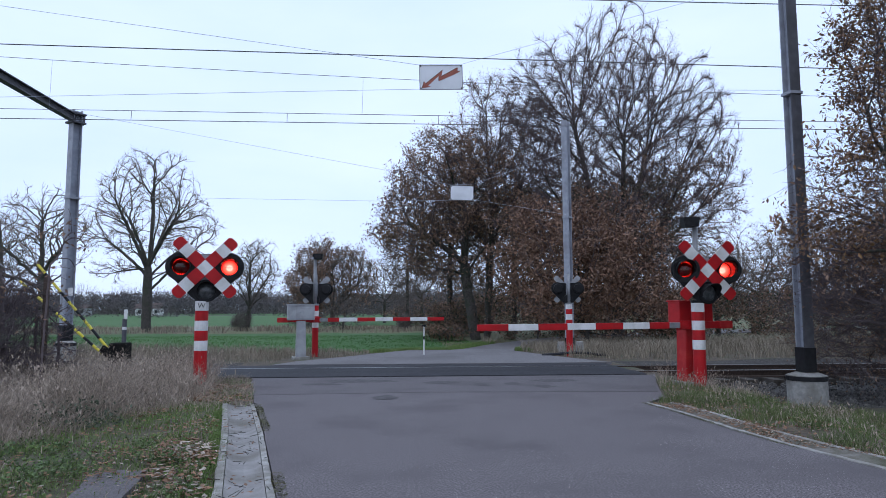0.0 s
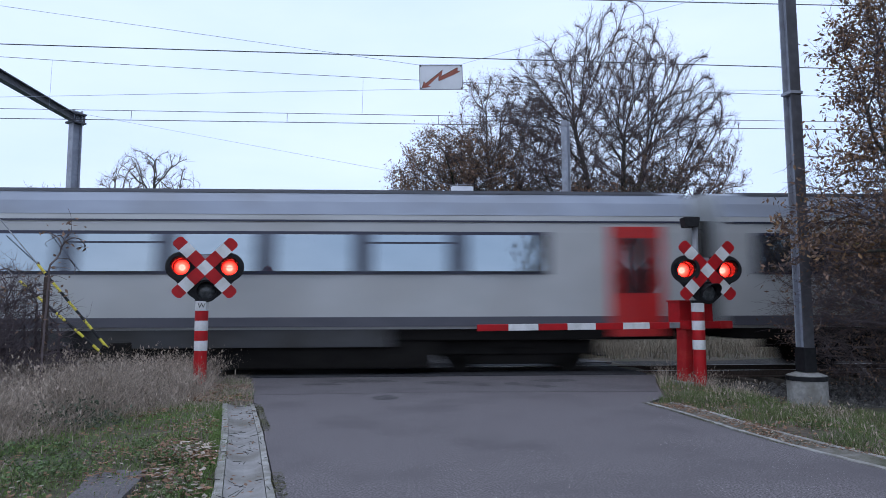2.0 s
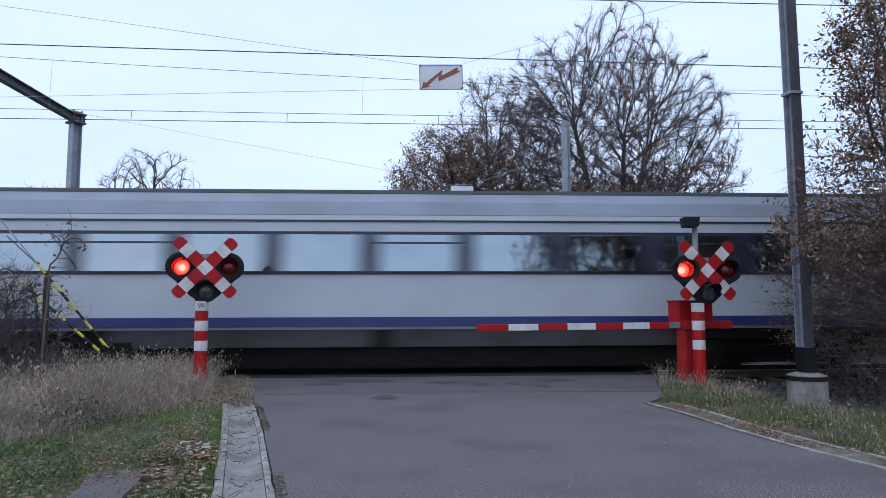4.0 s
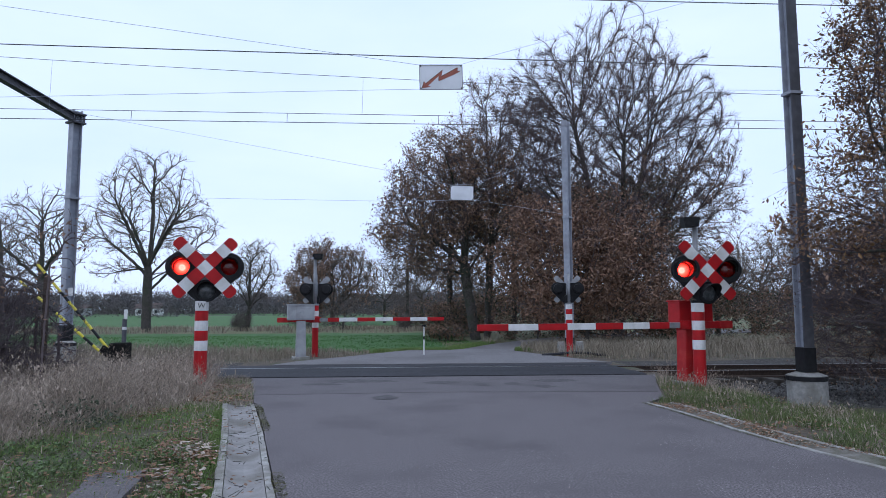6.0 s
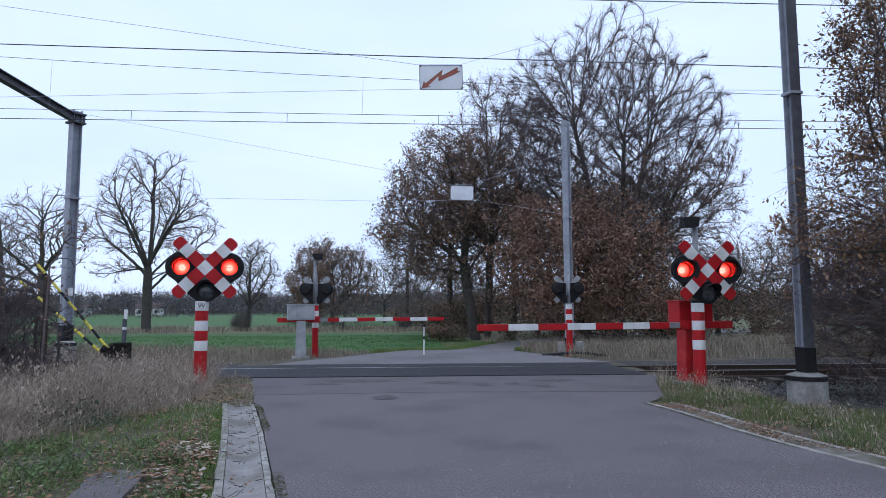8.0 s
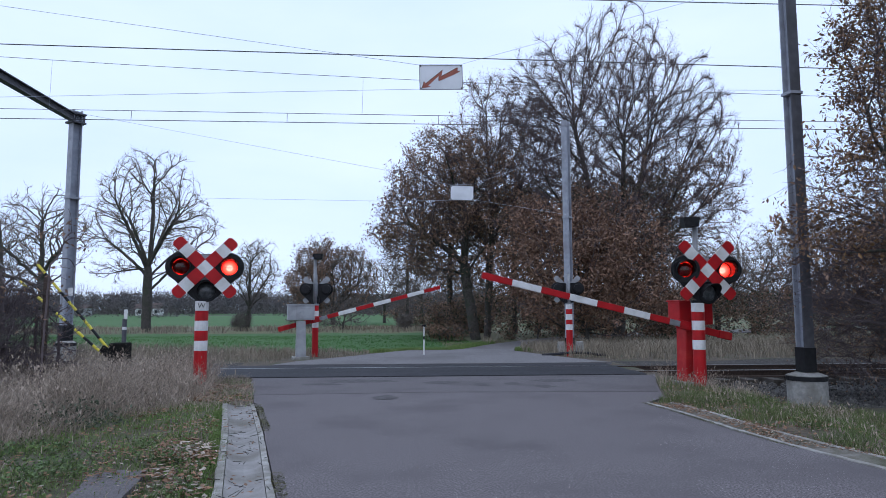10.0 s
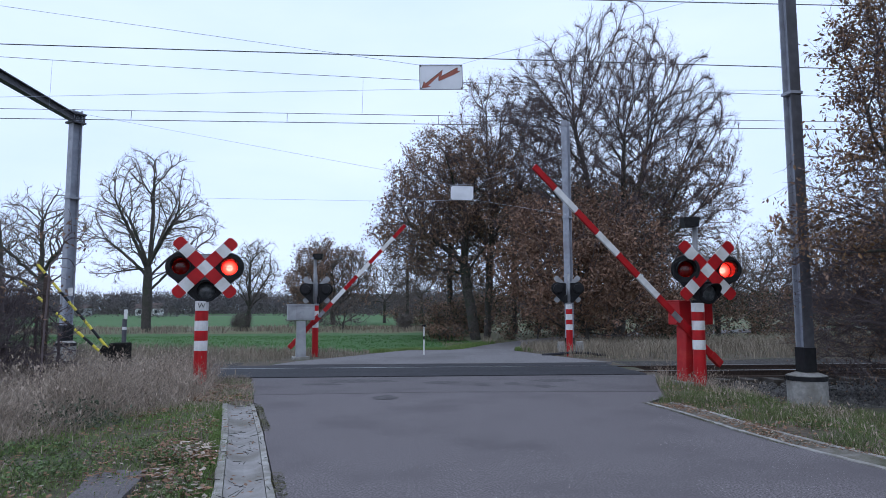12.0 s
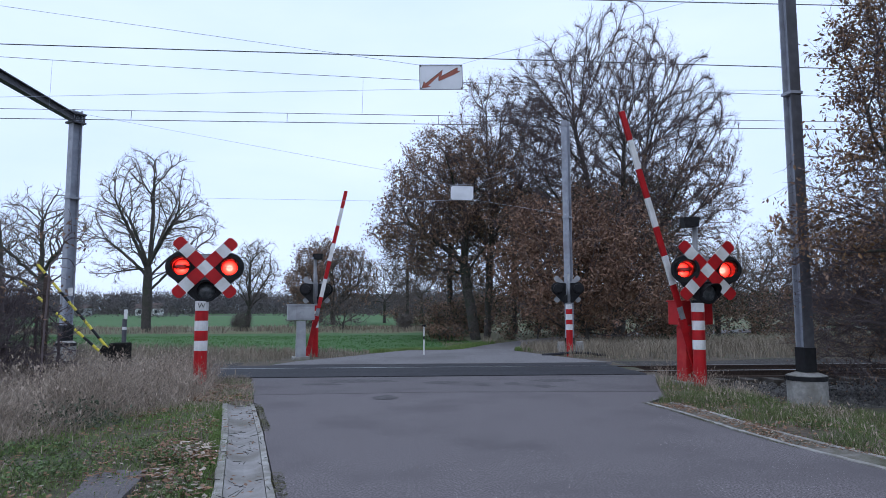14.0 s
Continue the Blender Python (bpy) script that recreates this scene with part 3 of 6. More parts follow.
# ---------- barriers ----------
def make_barrier(x, y, side, mat, col_mat, label, px, py, L, hx=0.0):
    """Barrier machine on a column; side +1 puts the boom towards +x."""
    bar = tagged(new("barrier"), label, "barrier", group="crossing barriers")
    bar.matrix_basis = pose(x, y, -0.05, 0, 0, 15.0)
    bm = B()
    prism(bm, [(-0.15, 0), (0.15, 0), (0.125, 1.14), (-0.125, 1.14)], 0.3, axis=1, at=-0.15)
    bmesh.ops.bevel(bm, geom=list(bm.edges), offset=0.012, segments=2, affect="EDGES")
    part("column", bm, col_mat, bar)
    bm = B()
    box(bm, (0, 0, 0.02), (0.5, 0.45, 0.08), 0.01)
    part("base_plate", bm, M["concrete"], bar)
    bm = B()
    box(bm, (hx, 0.1, 1.39), (0.80, 0.36, 0.46), 0.02)
    house = part("housing", bm, mat, bar)
    bm = B()
    box(bm, (hx, 0.1, 1.63), (0.84, 0.40, 0.03), 0.008)
    part("lid", bm, mat, house)
    bm = B()
    box(bm, (hx + 0.1, -0.087, 1.38), (0.5, 0.012, 0.34), 0.004)
    door = part("door", bm, mat, house)
    bm = B()
    rod(bm, (hx - 0.05, -0.09, 1.4), (hx - 0.05, -0.13, 1.4), 0.02)
    part("lock", bm, M["galv"], door)
    # boom turns about its pivot in front of the housing
    bm = B()
    rod(bm, (0, 0.0, 0), (0, 0.12 if py < 0 else -0.14, 0), 0.075, n=16)
    box(bm, (0, 0.03, 0), (0.34, 0.05, 0.17), 0.012)
    boom = part("boom", bm, M["red"], bar, "red and white boom", at=pose(px, py, 1.16))
    bm = B()
    box(bm, (side * 0.25, 0, 0), (0.26, 0.036, 0.11), 0.006)
    part("socket", bm, M["galv"], boom, "bare metal boom socket")
    edges = [0.37] + [L - 0.585 * k for k in range(6, -1, -1)]
    edges[1] = L - 0.585 * 6
    for i, (a, b) in enumerate(zip(edges, edges[1:])):
        bm = B()
        h = 0.062 - 0.006 * (a / L)
        box(bm, (side * (a + b) / 2, -0.004, 0), (b - a - 0.003, 0.05, 2 * h), 0.008)
        part("band", bm, M["red"] if i % 2 == 0 else M["white"], boom)
    bm = B()
    box(bm, (-side * 0.6, 0.05, 0), (1.15, 0.04, 0.14), 0.01)
    part("counterweight_arm", bm, M["red"], boom, "red counterweight arm")
    bm = B()
    box(bm, (-side * 1.0, 0.05, 0), (0.3, 0.1, 0.15), 0.012)
    part("counterweight", bm, M["red_faded"], boom)
    return boom


near_boom = make_barrier(5.61, 12.83, -1, M["red"], M["red_faded"], "red barrier machine with a red and white boom", -0.24, -0.26, 4.33, 0.19)
far_boom = make_barrier(-3.14, 20.35, 1, M["grey_box"], M["grey_box"], "grey barrier machine with a red and white boom", 0.50, 0.42, 4.24)

# catch post for the far boom
catch = tagged(new("catch_post"), "thin white post with black head catching the boom", "post")
catch.matrix_basis = pose(0.62, 20.62, -0.06)
bm = B()
rod(bm, (0, 0, 0), (0, 0, 0.95), 0.022)
part("stem", bm, M["white"], catch)
bm = B()
box(bm, (0, 0, 0.98), (0.14, 0.08, 0.05), 0.01)
part("fork", bm, M["black"], catch)
bm = B()
rod(bm, (0, 0, 0.55), (0, 0, 0.65), 0.024)
part("band", bm, M["black"], catch)


# ---------- masts, wires and hanging signs ----------
def make_mast(x, y, z0, z1, turn, w, d, mats, label, foundation=None, clamp=4.6):
    mast = tagged(new("catenary_mast"), label, "catenary mast", group="catenary masts")
    mast.matrix_basis = pose(x, y, 0, 0, 0, turn)
    bm = B()
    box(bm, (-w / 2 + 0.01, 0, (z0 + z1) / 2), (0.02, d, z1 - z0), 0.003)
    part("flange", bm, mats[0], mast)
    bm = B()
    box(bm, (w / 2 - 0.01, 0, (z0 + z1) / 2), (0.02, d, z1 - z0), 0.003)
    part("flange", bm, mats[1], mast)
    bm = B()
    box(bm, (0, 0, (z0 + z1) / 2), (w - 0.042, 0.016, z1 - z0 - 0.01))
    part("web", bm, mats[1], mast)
    bm = B()
    box(bm, (0, 0, z0 + 0.22), (w + 0.03, d + 0.03, 0.44), 0.008)
    part("mast_foot", bm, M["black"], mast, "black tarred mast foot")
    if foundation:
        r, zb, zt = foundation
        bm = B()
        rod(bm, (0, 0, zb), (0, 0, zt), r, n=32)
        base = part("foundation", bm, M["concrete"], mast, "round concrete foundation")
        bm = B()
        rod(bm, (0, 0, zt - 0.09), (0, 0, zt - 0.01), r + 0.012, n=32)
        part("band", bm, M["black"], base, "black band round the foundation")
        bm = B()
        rod(bm, (0, 0, zt), (0, 0, zt + 0.05), r, 0.2, n=32)
        part("cap", bm, M["concrete"], base)
    bm = B()
    box(bm, (0, 0, clamp), (w + 0.05, d + 0.05, 0.06), 0.006)
    part("clamp", bm, mats[1], mast, "bolted clamp")
    return mast


# dark flange, pale web and back flange: shaded and lit sides put into colour
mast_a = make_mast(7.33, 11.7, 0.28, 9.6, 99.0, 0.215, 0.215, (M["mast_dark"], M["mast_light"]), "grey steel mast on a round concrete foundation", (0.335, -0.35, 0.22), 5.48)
mast_b = make_mast(-9.42, 19.0, 0.58, 7.15, 55.0, 0.26, 0.25, (M["mast_light"], M["mast_light"]), "grey steel mast carrying a dark cross beam", (0.28, -0.4, 0.54))
bm = B()
box(bm, (0, -0.14, 1.95), (0.14, 0.008, 0.22), 0.002, Matrix.Rotation(radians(-55), 4, "Z"))
part("number_plate", bm, M["white"], mast_b, "small white plate")
beam_arm = part("cross_beam", box(box(box(B(), (0, -4.0, 6.80), (0.18, 8.6, 0.022)), (0, -4.0, 7.0), (0.18, 8.6, 0.022)), (0, -4.0, 6.9), (0.016, 8.6, 0.18)),
                M["mast_dark"], mast_b, "dark steel cross beam", at=pose(0, 0, 0, 0, 0, -55))
bm = B()
box(bm, (0, 0, 6.78), (0.4, 0.4, 0.05), 0.005)
box(bm, (0, 0, 7.03), (0.4, 0.4, 0.05), 0.005)
box(bm, (0.16, 0, 6.9), (0.06, 0.3, 0.3), 0.005)
part("beam_bracket", bm, M["mast_dark"], mast_b, "bolted beam bracket")
mast_c = make_mast(5.68, 22.4, 0.0, 8.05, 50.0, 0.24, 0.22, (M["mast_light"], M["mast_light"]), "slender grey steel mast behind the crossing", (0.3, -0.4, 0.0))


def strand(name, pts, r, mat, label, group="catenary wires"):
    """A wire through points, one continuous tube."""
    bm = B()
    rows = []
    for i, p in enumerate(pts):
        p = Vector(p)
        d = (Vector(pts[min(i + 1, len(pts) - 1)]) - Vector(pts[max(i - 1, 0)])).normalized()
        side = d.cross(Vector((0, 0, 1))).normalized() if abs(d.z) < 0.99 else Vector((1, 0, 0))
        up = side.cross(d)
        rows.append([bm.verts.new(p + r * (side * math.cos(k * math.pi / 3) + up * math.sin(k * math.pi / 3))) for k in range(6)])
    for a, b in zip(rows, rows[1:]):
        for k in range(6):
            bm.faces.new((a[k], a[(k + 1) % 6], b[(k + 1) % 6], b[k]))
    bm.faces.new(rows[0][::-1])
    bm.faces.new(rows[-1])
    return tagged(part(name, bm, mat, smooth=True), label, "wire", group=group)


def sag(x0, x1, y, f, n=24):
    return [(x0 + (x1 - x0) * i / n, y, f(x0 + (x1 - x0) * i / n)) for i in range(n + 1)]


contact = strand("contact_wire", sag(-40, 60, 15.5, lambda x: 5.89), 0.0085, M["wire"], "dark contact wire stretched over the track")
strand("auxiliary_wire", sag(-40, 60, 15.52, lambda x: 6.11 - 0.002 * x if x < 5 else 6.10), 0.0068, M["wire"], "thin auxiliary wire above the contact wire")
strand("messenger_wire", sag(-40, 60, 15.52, lambda x: 6.69 + 0.00084 * (x - 19) ** 2), 0.006, M["wire"], "sagging messenger wire of the catenary")
strand("feeder_wire", sag(-40, 60, 15.5, lambda x: 7.57 - 0.0103 * x + 0.0001 * x * x), 0.012, M["wire"], "thick feeder wire high over the track")
strand("earth_wire", sag(-40, 60, 11.86, lambda x: 7.325 + 0.003 * (x - 7)), 0.009, M["wire"], "upper earth wire along the track")
for x in (-9.15 + 0.85, -1.0):
    z = 6.69 + 0.00084 * (x - 19) ** 2
    strand("dropper", [(x, 15.52, z), (x - 0.02, 15.52, 6.11)], 0.0035, M["wire_thin"], "thin dropper between messenger and auxiliary wire")
for x in (-6.43, -2.8, 0.82, 8.3, 4.6, 12.0):
    strand("dropper", [(x, 15.52, 6.11), (x, 15.5, 5.89)], 0.006, M["wire"], "short dropper above the contact wire")
SPAN = "span wires of the hanging signs"
strand("span_wire", [(-20, 12.6, 8.85), (-7.77, 12.6, 7.27), (0.29, 12.6, 6.25)], 0.004, M["wire_thin"], "thin span wire holding the sign", SPAN)
strand("span_wire", [(1.15, 12.6, 6.29), (1.51, 12.6, 6.4), (5.95, 12.6, 7.74), (7.2, 11.85, 8.3)], 0.0035, M["wire_thin"], "thin span wire holding the sign", SPAN)
strand("span_wire", [(-20, 12.6, 5.0), (-7.66, 12.6, 5.47), (0.29, 12.6, 5.76), (1.15, 12.6, 5.77), (7.2, 11.85, 5.6)], 0.004, M["wire_thin"], "thin lower span wire of the sign", SPAN)
strand("span_wire", [(-9.3, 18.9, 7.05), (-0.27, 19.5, 5.55), (1.39, 19.5, 5.17), (2.1, 19.5, 5.2), (5.6, 22.3, 6.9)], 0.004, M["wire_thin"], "thin span wire of the far sign", SPAN)
strand("span_wire", [(-9.3, 18.9, 4.65), (-0.27, 19.5, 4.66), (2.1, 19.5, 4.72), (5.6, 22.3, 4.7)], 0.004, M["wire_thin"], "thin lower span wire of the far sign", SPAN)


def make_sign(x0, x1, z0, z1, y, arrow, label):
    sign = tagged(new("hanging_sign"), label, "sign", group="hanging signs")
    sign.matrix_basis = pose((x0 + x1) / 2, y, (z0 + z1) / 2, 0, -1.2 if arrow else 1.0, 0)
    w, h = (x1 - x0) / 2, (z1 - z0) / 2
    bm = B()
    box(bm, (0, 0, 0), (2 * w, 0.012, 2 * h), 0.004)
    plate = part("plate", bm, M["sign_white"], sign)
    for s in (-1, 1):
        bm = B()
        box(bm, (s * (w - 0.008), -0.01, 0), (0.014, 0.008, 2 * h), 0.002)
        part("rim", bm, M["galv"], plate)
        bm = B()
        box(bm, (0, -0.01, s * (h - 0.008)), (2 * w - 0.034, 0.008, 0.014), 0.002)
        part("rim", bm, M["galv"], plate)
    for sx in (-1, 1):
        for sz in (-1, 1):
            bm = B()
            rod(bm, (sx * (w - 0.03), -0.02, sz * (h - 0.03)), (sx * (w - 0.03), 0.03, sz * (h - 0.03)), 0.012)
            part("bolt", bm, M["black"], plate)
    if arrow:
        for mat, d, off in ((M["black"], -0.0085, (0, 0)), (M["sign_orange"], -0.0105, (0.006, -0.008))):
            pts = [(-0.39, -0.215), (-0.35, -0.08), (-0.315, -0.125), (0.03, 0.15), (0.0, 0.02), (0.335, 0.2), (0.33, 0.13), (0.395, 0.13), (0.26, 0.06),
                   (-0.055, -0.075), (-0.05, 0.035), (-0.27, -0.165), (-0.22, -0.19)]
            bm = B()
            prism(bm, [(u * 0.98 + off[0], v * 1.0 + off[1]) for u, v in pts], 0.002, axis=1, at=d)
            part("lightning_arrow", bm, mat, plate, "red-brown lightning arrow" if mat == M["sign_orange"] else "black outline of the arrow")
    return sign


make_sign(0.29, 1.15, 5.75, 6.26, 12.59, True, "white warning sign with a red lightning arrow hung over the road")
make_sign(1.39, 2.09, 4.70, 5.15, 19.5, False, "blank white back of a sign hung over the lane")


# ---------- guy wires with striped guards, marker post and fence in the verge ----------
def make_guy():
    guy = tagged(new("guy_anchor"), "guy wires with yellow and black guards on a dark block", "guy wire")
    foot = [Vector((-5.76, 13.25, 0.70)), Vector((-5.86, 13.25, 0.60))]
    top = [Vector((-9.0, 13.3, 4.45)), Vector((-9.0, 13.3, 3.30))]
    for f, tp, n in zip(foot, top, (0.43, 0.43)):
        bm = B()
        rod(bm, f, tp, 0.012, n=6)
        wire = part("guy_wire", bm, M["galv"], guy, "steel guy wire")
        d = (tp - f).normalized()
        pos, seg = 0.0, 0.24
        for i in range(9):
            bm = B()
            rod(bm, f + d * pos, f + d * (pos + seg), 0.026, n=10)
            part("guard_band", bm, M["yellow"] if i % 2 == 0 else M["black"], wire)
            pos += seg
    bm = B()
    box(bm, (-5.54, 13.3, 0.40), (0.32, 0.32, 0.80), 0.03)
    part("anchor_block", bm, M["under"], guy, "dark anchor block")
    bm = B()
    box(bm, (-5.78, 13.27, 0.64), (0.2, 0.2, 0.16), 0.02, Matrix.Rotation(radians(35), 4, "Y"))
    part("anchor_plate", bm, M["under"], guy)


make_guy()
marker = tagged(new("marker_post"), "short dark post with white marker plate beyond the track", "post")
marker.matrix_basis = pose(-7.62, 18.5, -0.3)
bm = B()
rod(bm, (0, 0, 0), (0, 0, 1.5), 0.06, n=12)
part("stem", bm, M["mast_dark"], marker)
bm = B()
box(bm, (0.05, -0.07, 1.62), (0.09, 0.02, 0.26), 0.006)
part("plate", bm, M["white"], marker)
bm = B()
rod(bm, (0, 0, 1.2), (0, 0, 1.28), 0.064, n=12)
part("band", bm, M["white"], marker)

fence = tagged(new("wire_fence"), "rusty wire mesh fence on a dark post", "fence")
M["rusty_wire"] = material("rusty_wire", (0.05, 0.04, 0.035), (0.09, 0.06, 0.05), 20.0, 0.8)
for x, y, z in ((-5.52, 10.5, 1.95), (-8.6, 11.6, 1.9)):
    bm = B()
    box(bm, (x, y, z / 2), (0.075, 0.06, z), 0.006)
    part("post", bm, M["rust"], fence)
for k in range(9):
    bm = B()
    rod(bm, (-5.52, 10.5, 0.15 + 0.2 * k), (-10.2, 12.2, 0.15 + 0.2 * k), 0.005, n=4)
    part("wire", bm, M["rusty_wire"], fence)
for k in range(24):
    f = k / 23
    bm = B()
    x, y = -5.7 - 4.4 * f, 10.56 + 1.6 * f
    rod(bm, (x, y, 0.05), (x, y, 1.78), 0.004, n=4)
    part("wire", bm, M["rusty_wire"], fence)

# cable and white marker boxes beside the far signal
bm = B()
box(bm, (0, 0, 0.2), (0.2, 0.2, 0.42), 0.02)
cab1 = tagged(part("cable_box", bm, M["concrete"]), "small pale concrete cable box beside the signal", "cable box", group="cable boxes")
cab1.matrix_basis = pose(4.98, 20.75, -0.02)
cab2 = copy_thing(cab1, pose(5.62, 20.9, -0.02))
bm = B()
for (a, b) in zip([(4.2, 20.0, 0.03), (4.6, 19.9, 0.06), (5.1, 19.85, 0.11), (5.6, 19.95, 0.08), (6.0, 20.0, 0.02)], [(4.6, 19.9, 0.06), (5.1, 19.85, 0.11), (5.6, 19.95, 0.08), (6.0, 20.0, 0.02), (6.3, 20.1, 0.0)]):
    rod(bm, a, b, 0.04, n=8)
tagged(part("cable_duct", bm, M["rubber"]), "black cable loop lying at the signal's foot", "cable")


# ---------- the train ----------
CAR = 26.1
PROFILE = [(-1.36, 1.0), (-1.41, 1.12), (-1.41, 2.2), (-1.41, 3.12), (-1.40, 3.34), (-1.37, 3.50), (-1.28, 3.80), (-1.15, 4.02), (-0.95, 4.10), (-0.5, 4.17), (0.0, 4.19)]
PROFILE += [(-y, z) for y, z in PROFILE[-2::-1]]


def hull(u_list, inset, zcut=None):
    """Rings of the profile along x; inset(u, z) moves a ring point along x, so noses slope."""
    bm = B()
    rings = [[bm.verts.new((u + inset(i, y, z), y * narrow, z)) for y, z in PROFILE] for i, (u, narrow) in enumerate(u_list)]
    for a, b in zip(rings, rings[1:]):
        for k in range(len(PROFILE) - 1):
            bm.faces.new((a[k], b[k], b[k + 1], a[k + 1]))
    bm.faces.new(rings[0])
    bm.faces.new(rings[-1][::-1])
    for a, b in zip(rings, rings[1:]):
        bm.faces.new((a[0], a[-1], b[-1], b[0]))
    bmesh.ops.recalc_face_normals(bm, faces=bm.faces)
    return bm


def slant(z):
    """How far the cab front leans back at height z."""
    return 0.0 if z < 1.9 else 0.85 * ((z - 1.9) / 2.3) ** 1.4


def panel(bm, u0, u1, z0, z1, y=-1.416, t=0.02, bevel=0.0):
    return box(bm, ((u0 + u1) / 2, y, (z0 + z1) / 2), (u1 - u0, t, z1 - z0), bevel)


def make_car(name, body, stripe, first_class, flip, cab_yellow, light, label):
    """A motor coach. u runs from the cab nose (0) to the gangway end (26.1); flip turns the cab to the rear of the train."""
    car = tagged(new(name), label, "train car", group="train cars")
    root = car
    s = -1.0 if not flip else 1.0   # cab forward means u runs towards -x

    def X(u):
        return s * u

    def add(nm, u0, u1, z0, z1, mat, parent, lab="", y=-1.416, t=0.02, bevel=0.0):
        bm = B()
        a, b = sorted((X(u0), X(u1)))
        if nm == "pane":
            box(bm, ((a + b) / 2, y, (z0 + z1) / 2), (b - a, t, z1 - z0), bevel, Matrix.Rotation(radians(-5), 4, "X"))
        else:
            panel(bm, a, b, z0, z1, y, t, bevel)
        return part(nm, bm, mat, parent, lab)

    # shell: yellow nose, body, roof
    bm = hull([(X(0.30), 0.90), (X(0.36), 0.96), (X(0.46), 1.0)], lambda i, y, z: s * (slant(z) if i < 2 else slant(z) * 0.9))
    part("cab_front", bm, cab_yellow, root, "yellow cab front", smooth=False)
    bm = hull([(X(0.461), 0.999), (X(25.75), 0.999)], lambda i, y, z: s * (slant(z) * 0.9 if i == 0 else 0))
    shell = part("body", bm, body, root)
    bm = B()
    top = [p for p in PROFILE if p[1] >= 3.5]
    ring = [[bm.verts.new((X(u) + (s * (slant(z) * 0.9 + 0.35) if i == 0 else 0), y * 1.006, z + 0.006)) for y, z in top] for i, u in enumerate((1.0, 25.75))]
    for k in range(len(top) - 1):
        bm.faces.new((ring[0][k], ring[1][k], ring[1][k + 1], ring[0][k + 1]))
    bmesh.ops.recalc_face_normals(bm, faces=bm.faces)
    bmesh.ops.solidify(bm, geom=list(bm.faces), thickness=0.01)
    roof = part("roof", bm, M["roof"], root, "grey-blue roof")
    for yy, zz in ((-1.16, 4.03), (-1.06, 4.075), (-0.93, 4.12)):
        bm = B()
        box(bm, (X(13.6), yy, zz), (23.2, 0.035, 0.03))
        part("roof_rib", bm, M["roof_dark"], roof)
    add("gutter", 1.75, 25.7, 3.345, 3.385, M["navy"], shell, "dark rain gutter")
    add("sill_stripe", 0.64, 25.75, 1.06, 1.27, stripe, shell, "dark stripe along the sill")
    # window band
    w0, w1 = 4.0, 22.35
    if not flip:
        w1 = 24.9
    band = add("window_band", w0 - 0.12, w1 + 0.12, 2.19, 3.13, M["navy"], shell, "navy window band")
    count = round((w1 - w0) / 1.95)
    width, u = (w1 - w0 + 0.40) / count - 0.40, w0
    for k in range(count):
        glass = add("pane", u, u + width, 2.25, 3.06, M["pane"], band, "reflecting window pane", y=-1.432, t=0.06, bevel=0.004)
        if k in (0, 1, 4, 7):
            add("transom", u + 0.03, u + width - 0.03, 2.86, 2.90, M["navy"], band, y=-1.445, t=0.02)
        u += width + 0.40
    if not flip:
        add("dark_panel", w1 - 2.9, w1 - 1.72, 2.25, 3.06, M["pane_dark"], band, y=-1.47)
        add("yellow_strip", w1 - 2.6, w1 - 1.8, 2.84, 2.92, M["yellow"], band, "yellow notice strip", y=-1.487, t=0.012)
    # doors
    for d0, d1 in ((1.5, 2.55),) if not flip else ((1.5, 2.55), (23.85, 25.05)):
        door = add("door", d0, d1, 0.82, 3.26, M["door_red"], root, "red sliding door", y=-1.415, t=0.05, bevel=0.01)
        mid = (d0 + d1) / 2
        for a, b in ((d0 + 0.2, mid - 0.04), (mid + 0.04, d1 - 0.2)):
            add("door_window", a, b, 1.78, 3.0, M["pane_mid"], door, "grey door window", y=-1.445, t=0.01, bevel=0.003)
        add("door_joint", mid - 0.012, mid + 0.012, 0.85, 3.22, M["navy"], door, y=-1.443, t=0.006)
    cabw = add("cab_window", 1.02, 1.42, 2.55, 3.1, M["pane_dark"], shell, "cab side window", y=-1.424)
    if first_class:
        add("yellow_line", 2.7, 7.0, 3.19, 3.27, M["yellow"], shell, "yellow first class line", y=-1.412)
    if not flip:
        add("vent_grille", 8.8, 9.9, 1.33, 1.74, M["under"], shell, "black ventilation grille", y=-1.42)
    for a in (2.3, 3.05):
        bm = B()
        box(bm, (X(a + 0.3), -1.285, 3.72), (0.55, 0.05, 0.2), 0.01, Matrix.Rotation(radians(-18), 4, "X"))
        part("roof_vent", bm, M["roof_dark"], roof, "dark roof vent")
    # skirts and underframe
    for a, b in ((6.6, 12.2), (12.6, 19.0)):
        add("skirt", a, b, 0.62, 1.05, M["skirt"], root, "grey equipment skirt", y=-1.33, t=0.06, bevel=0.01)
    bm = B()
    box(bm, (X(13), 0, 0.88), (25.0, 2.6, 0.26), 0.03)
    frame_ob = part("underframe", bm, M["under"], root, "black underframe")
    bm = B()
    box(bm, (X(12.9), 0, 0.49), (14.2, 2.5, 0.68), 0.05)
    part("equipment_case", bm, M["under"], frame_ob)
    for bu in (4.3, 21.8):
        bm = B()
        for sy in (-1, 1):
            box(bm, (0, sy * 1.02, 0.58), (3.7, 0.14, 0.3), 0.03)
            box(bm, (0, sy * 0.98, 0.36), (2.0, 0.12, 0.3), 0.03)
            box(bm, (0, sy * 1.05, 0.72), (0.9, 0.2, 0.3), 0.03)
        box(bm, (0, 0, 0.62), (0.5, 2.1, 0.22), 0.03)
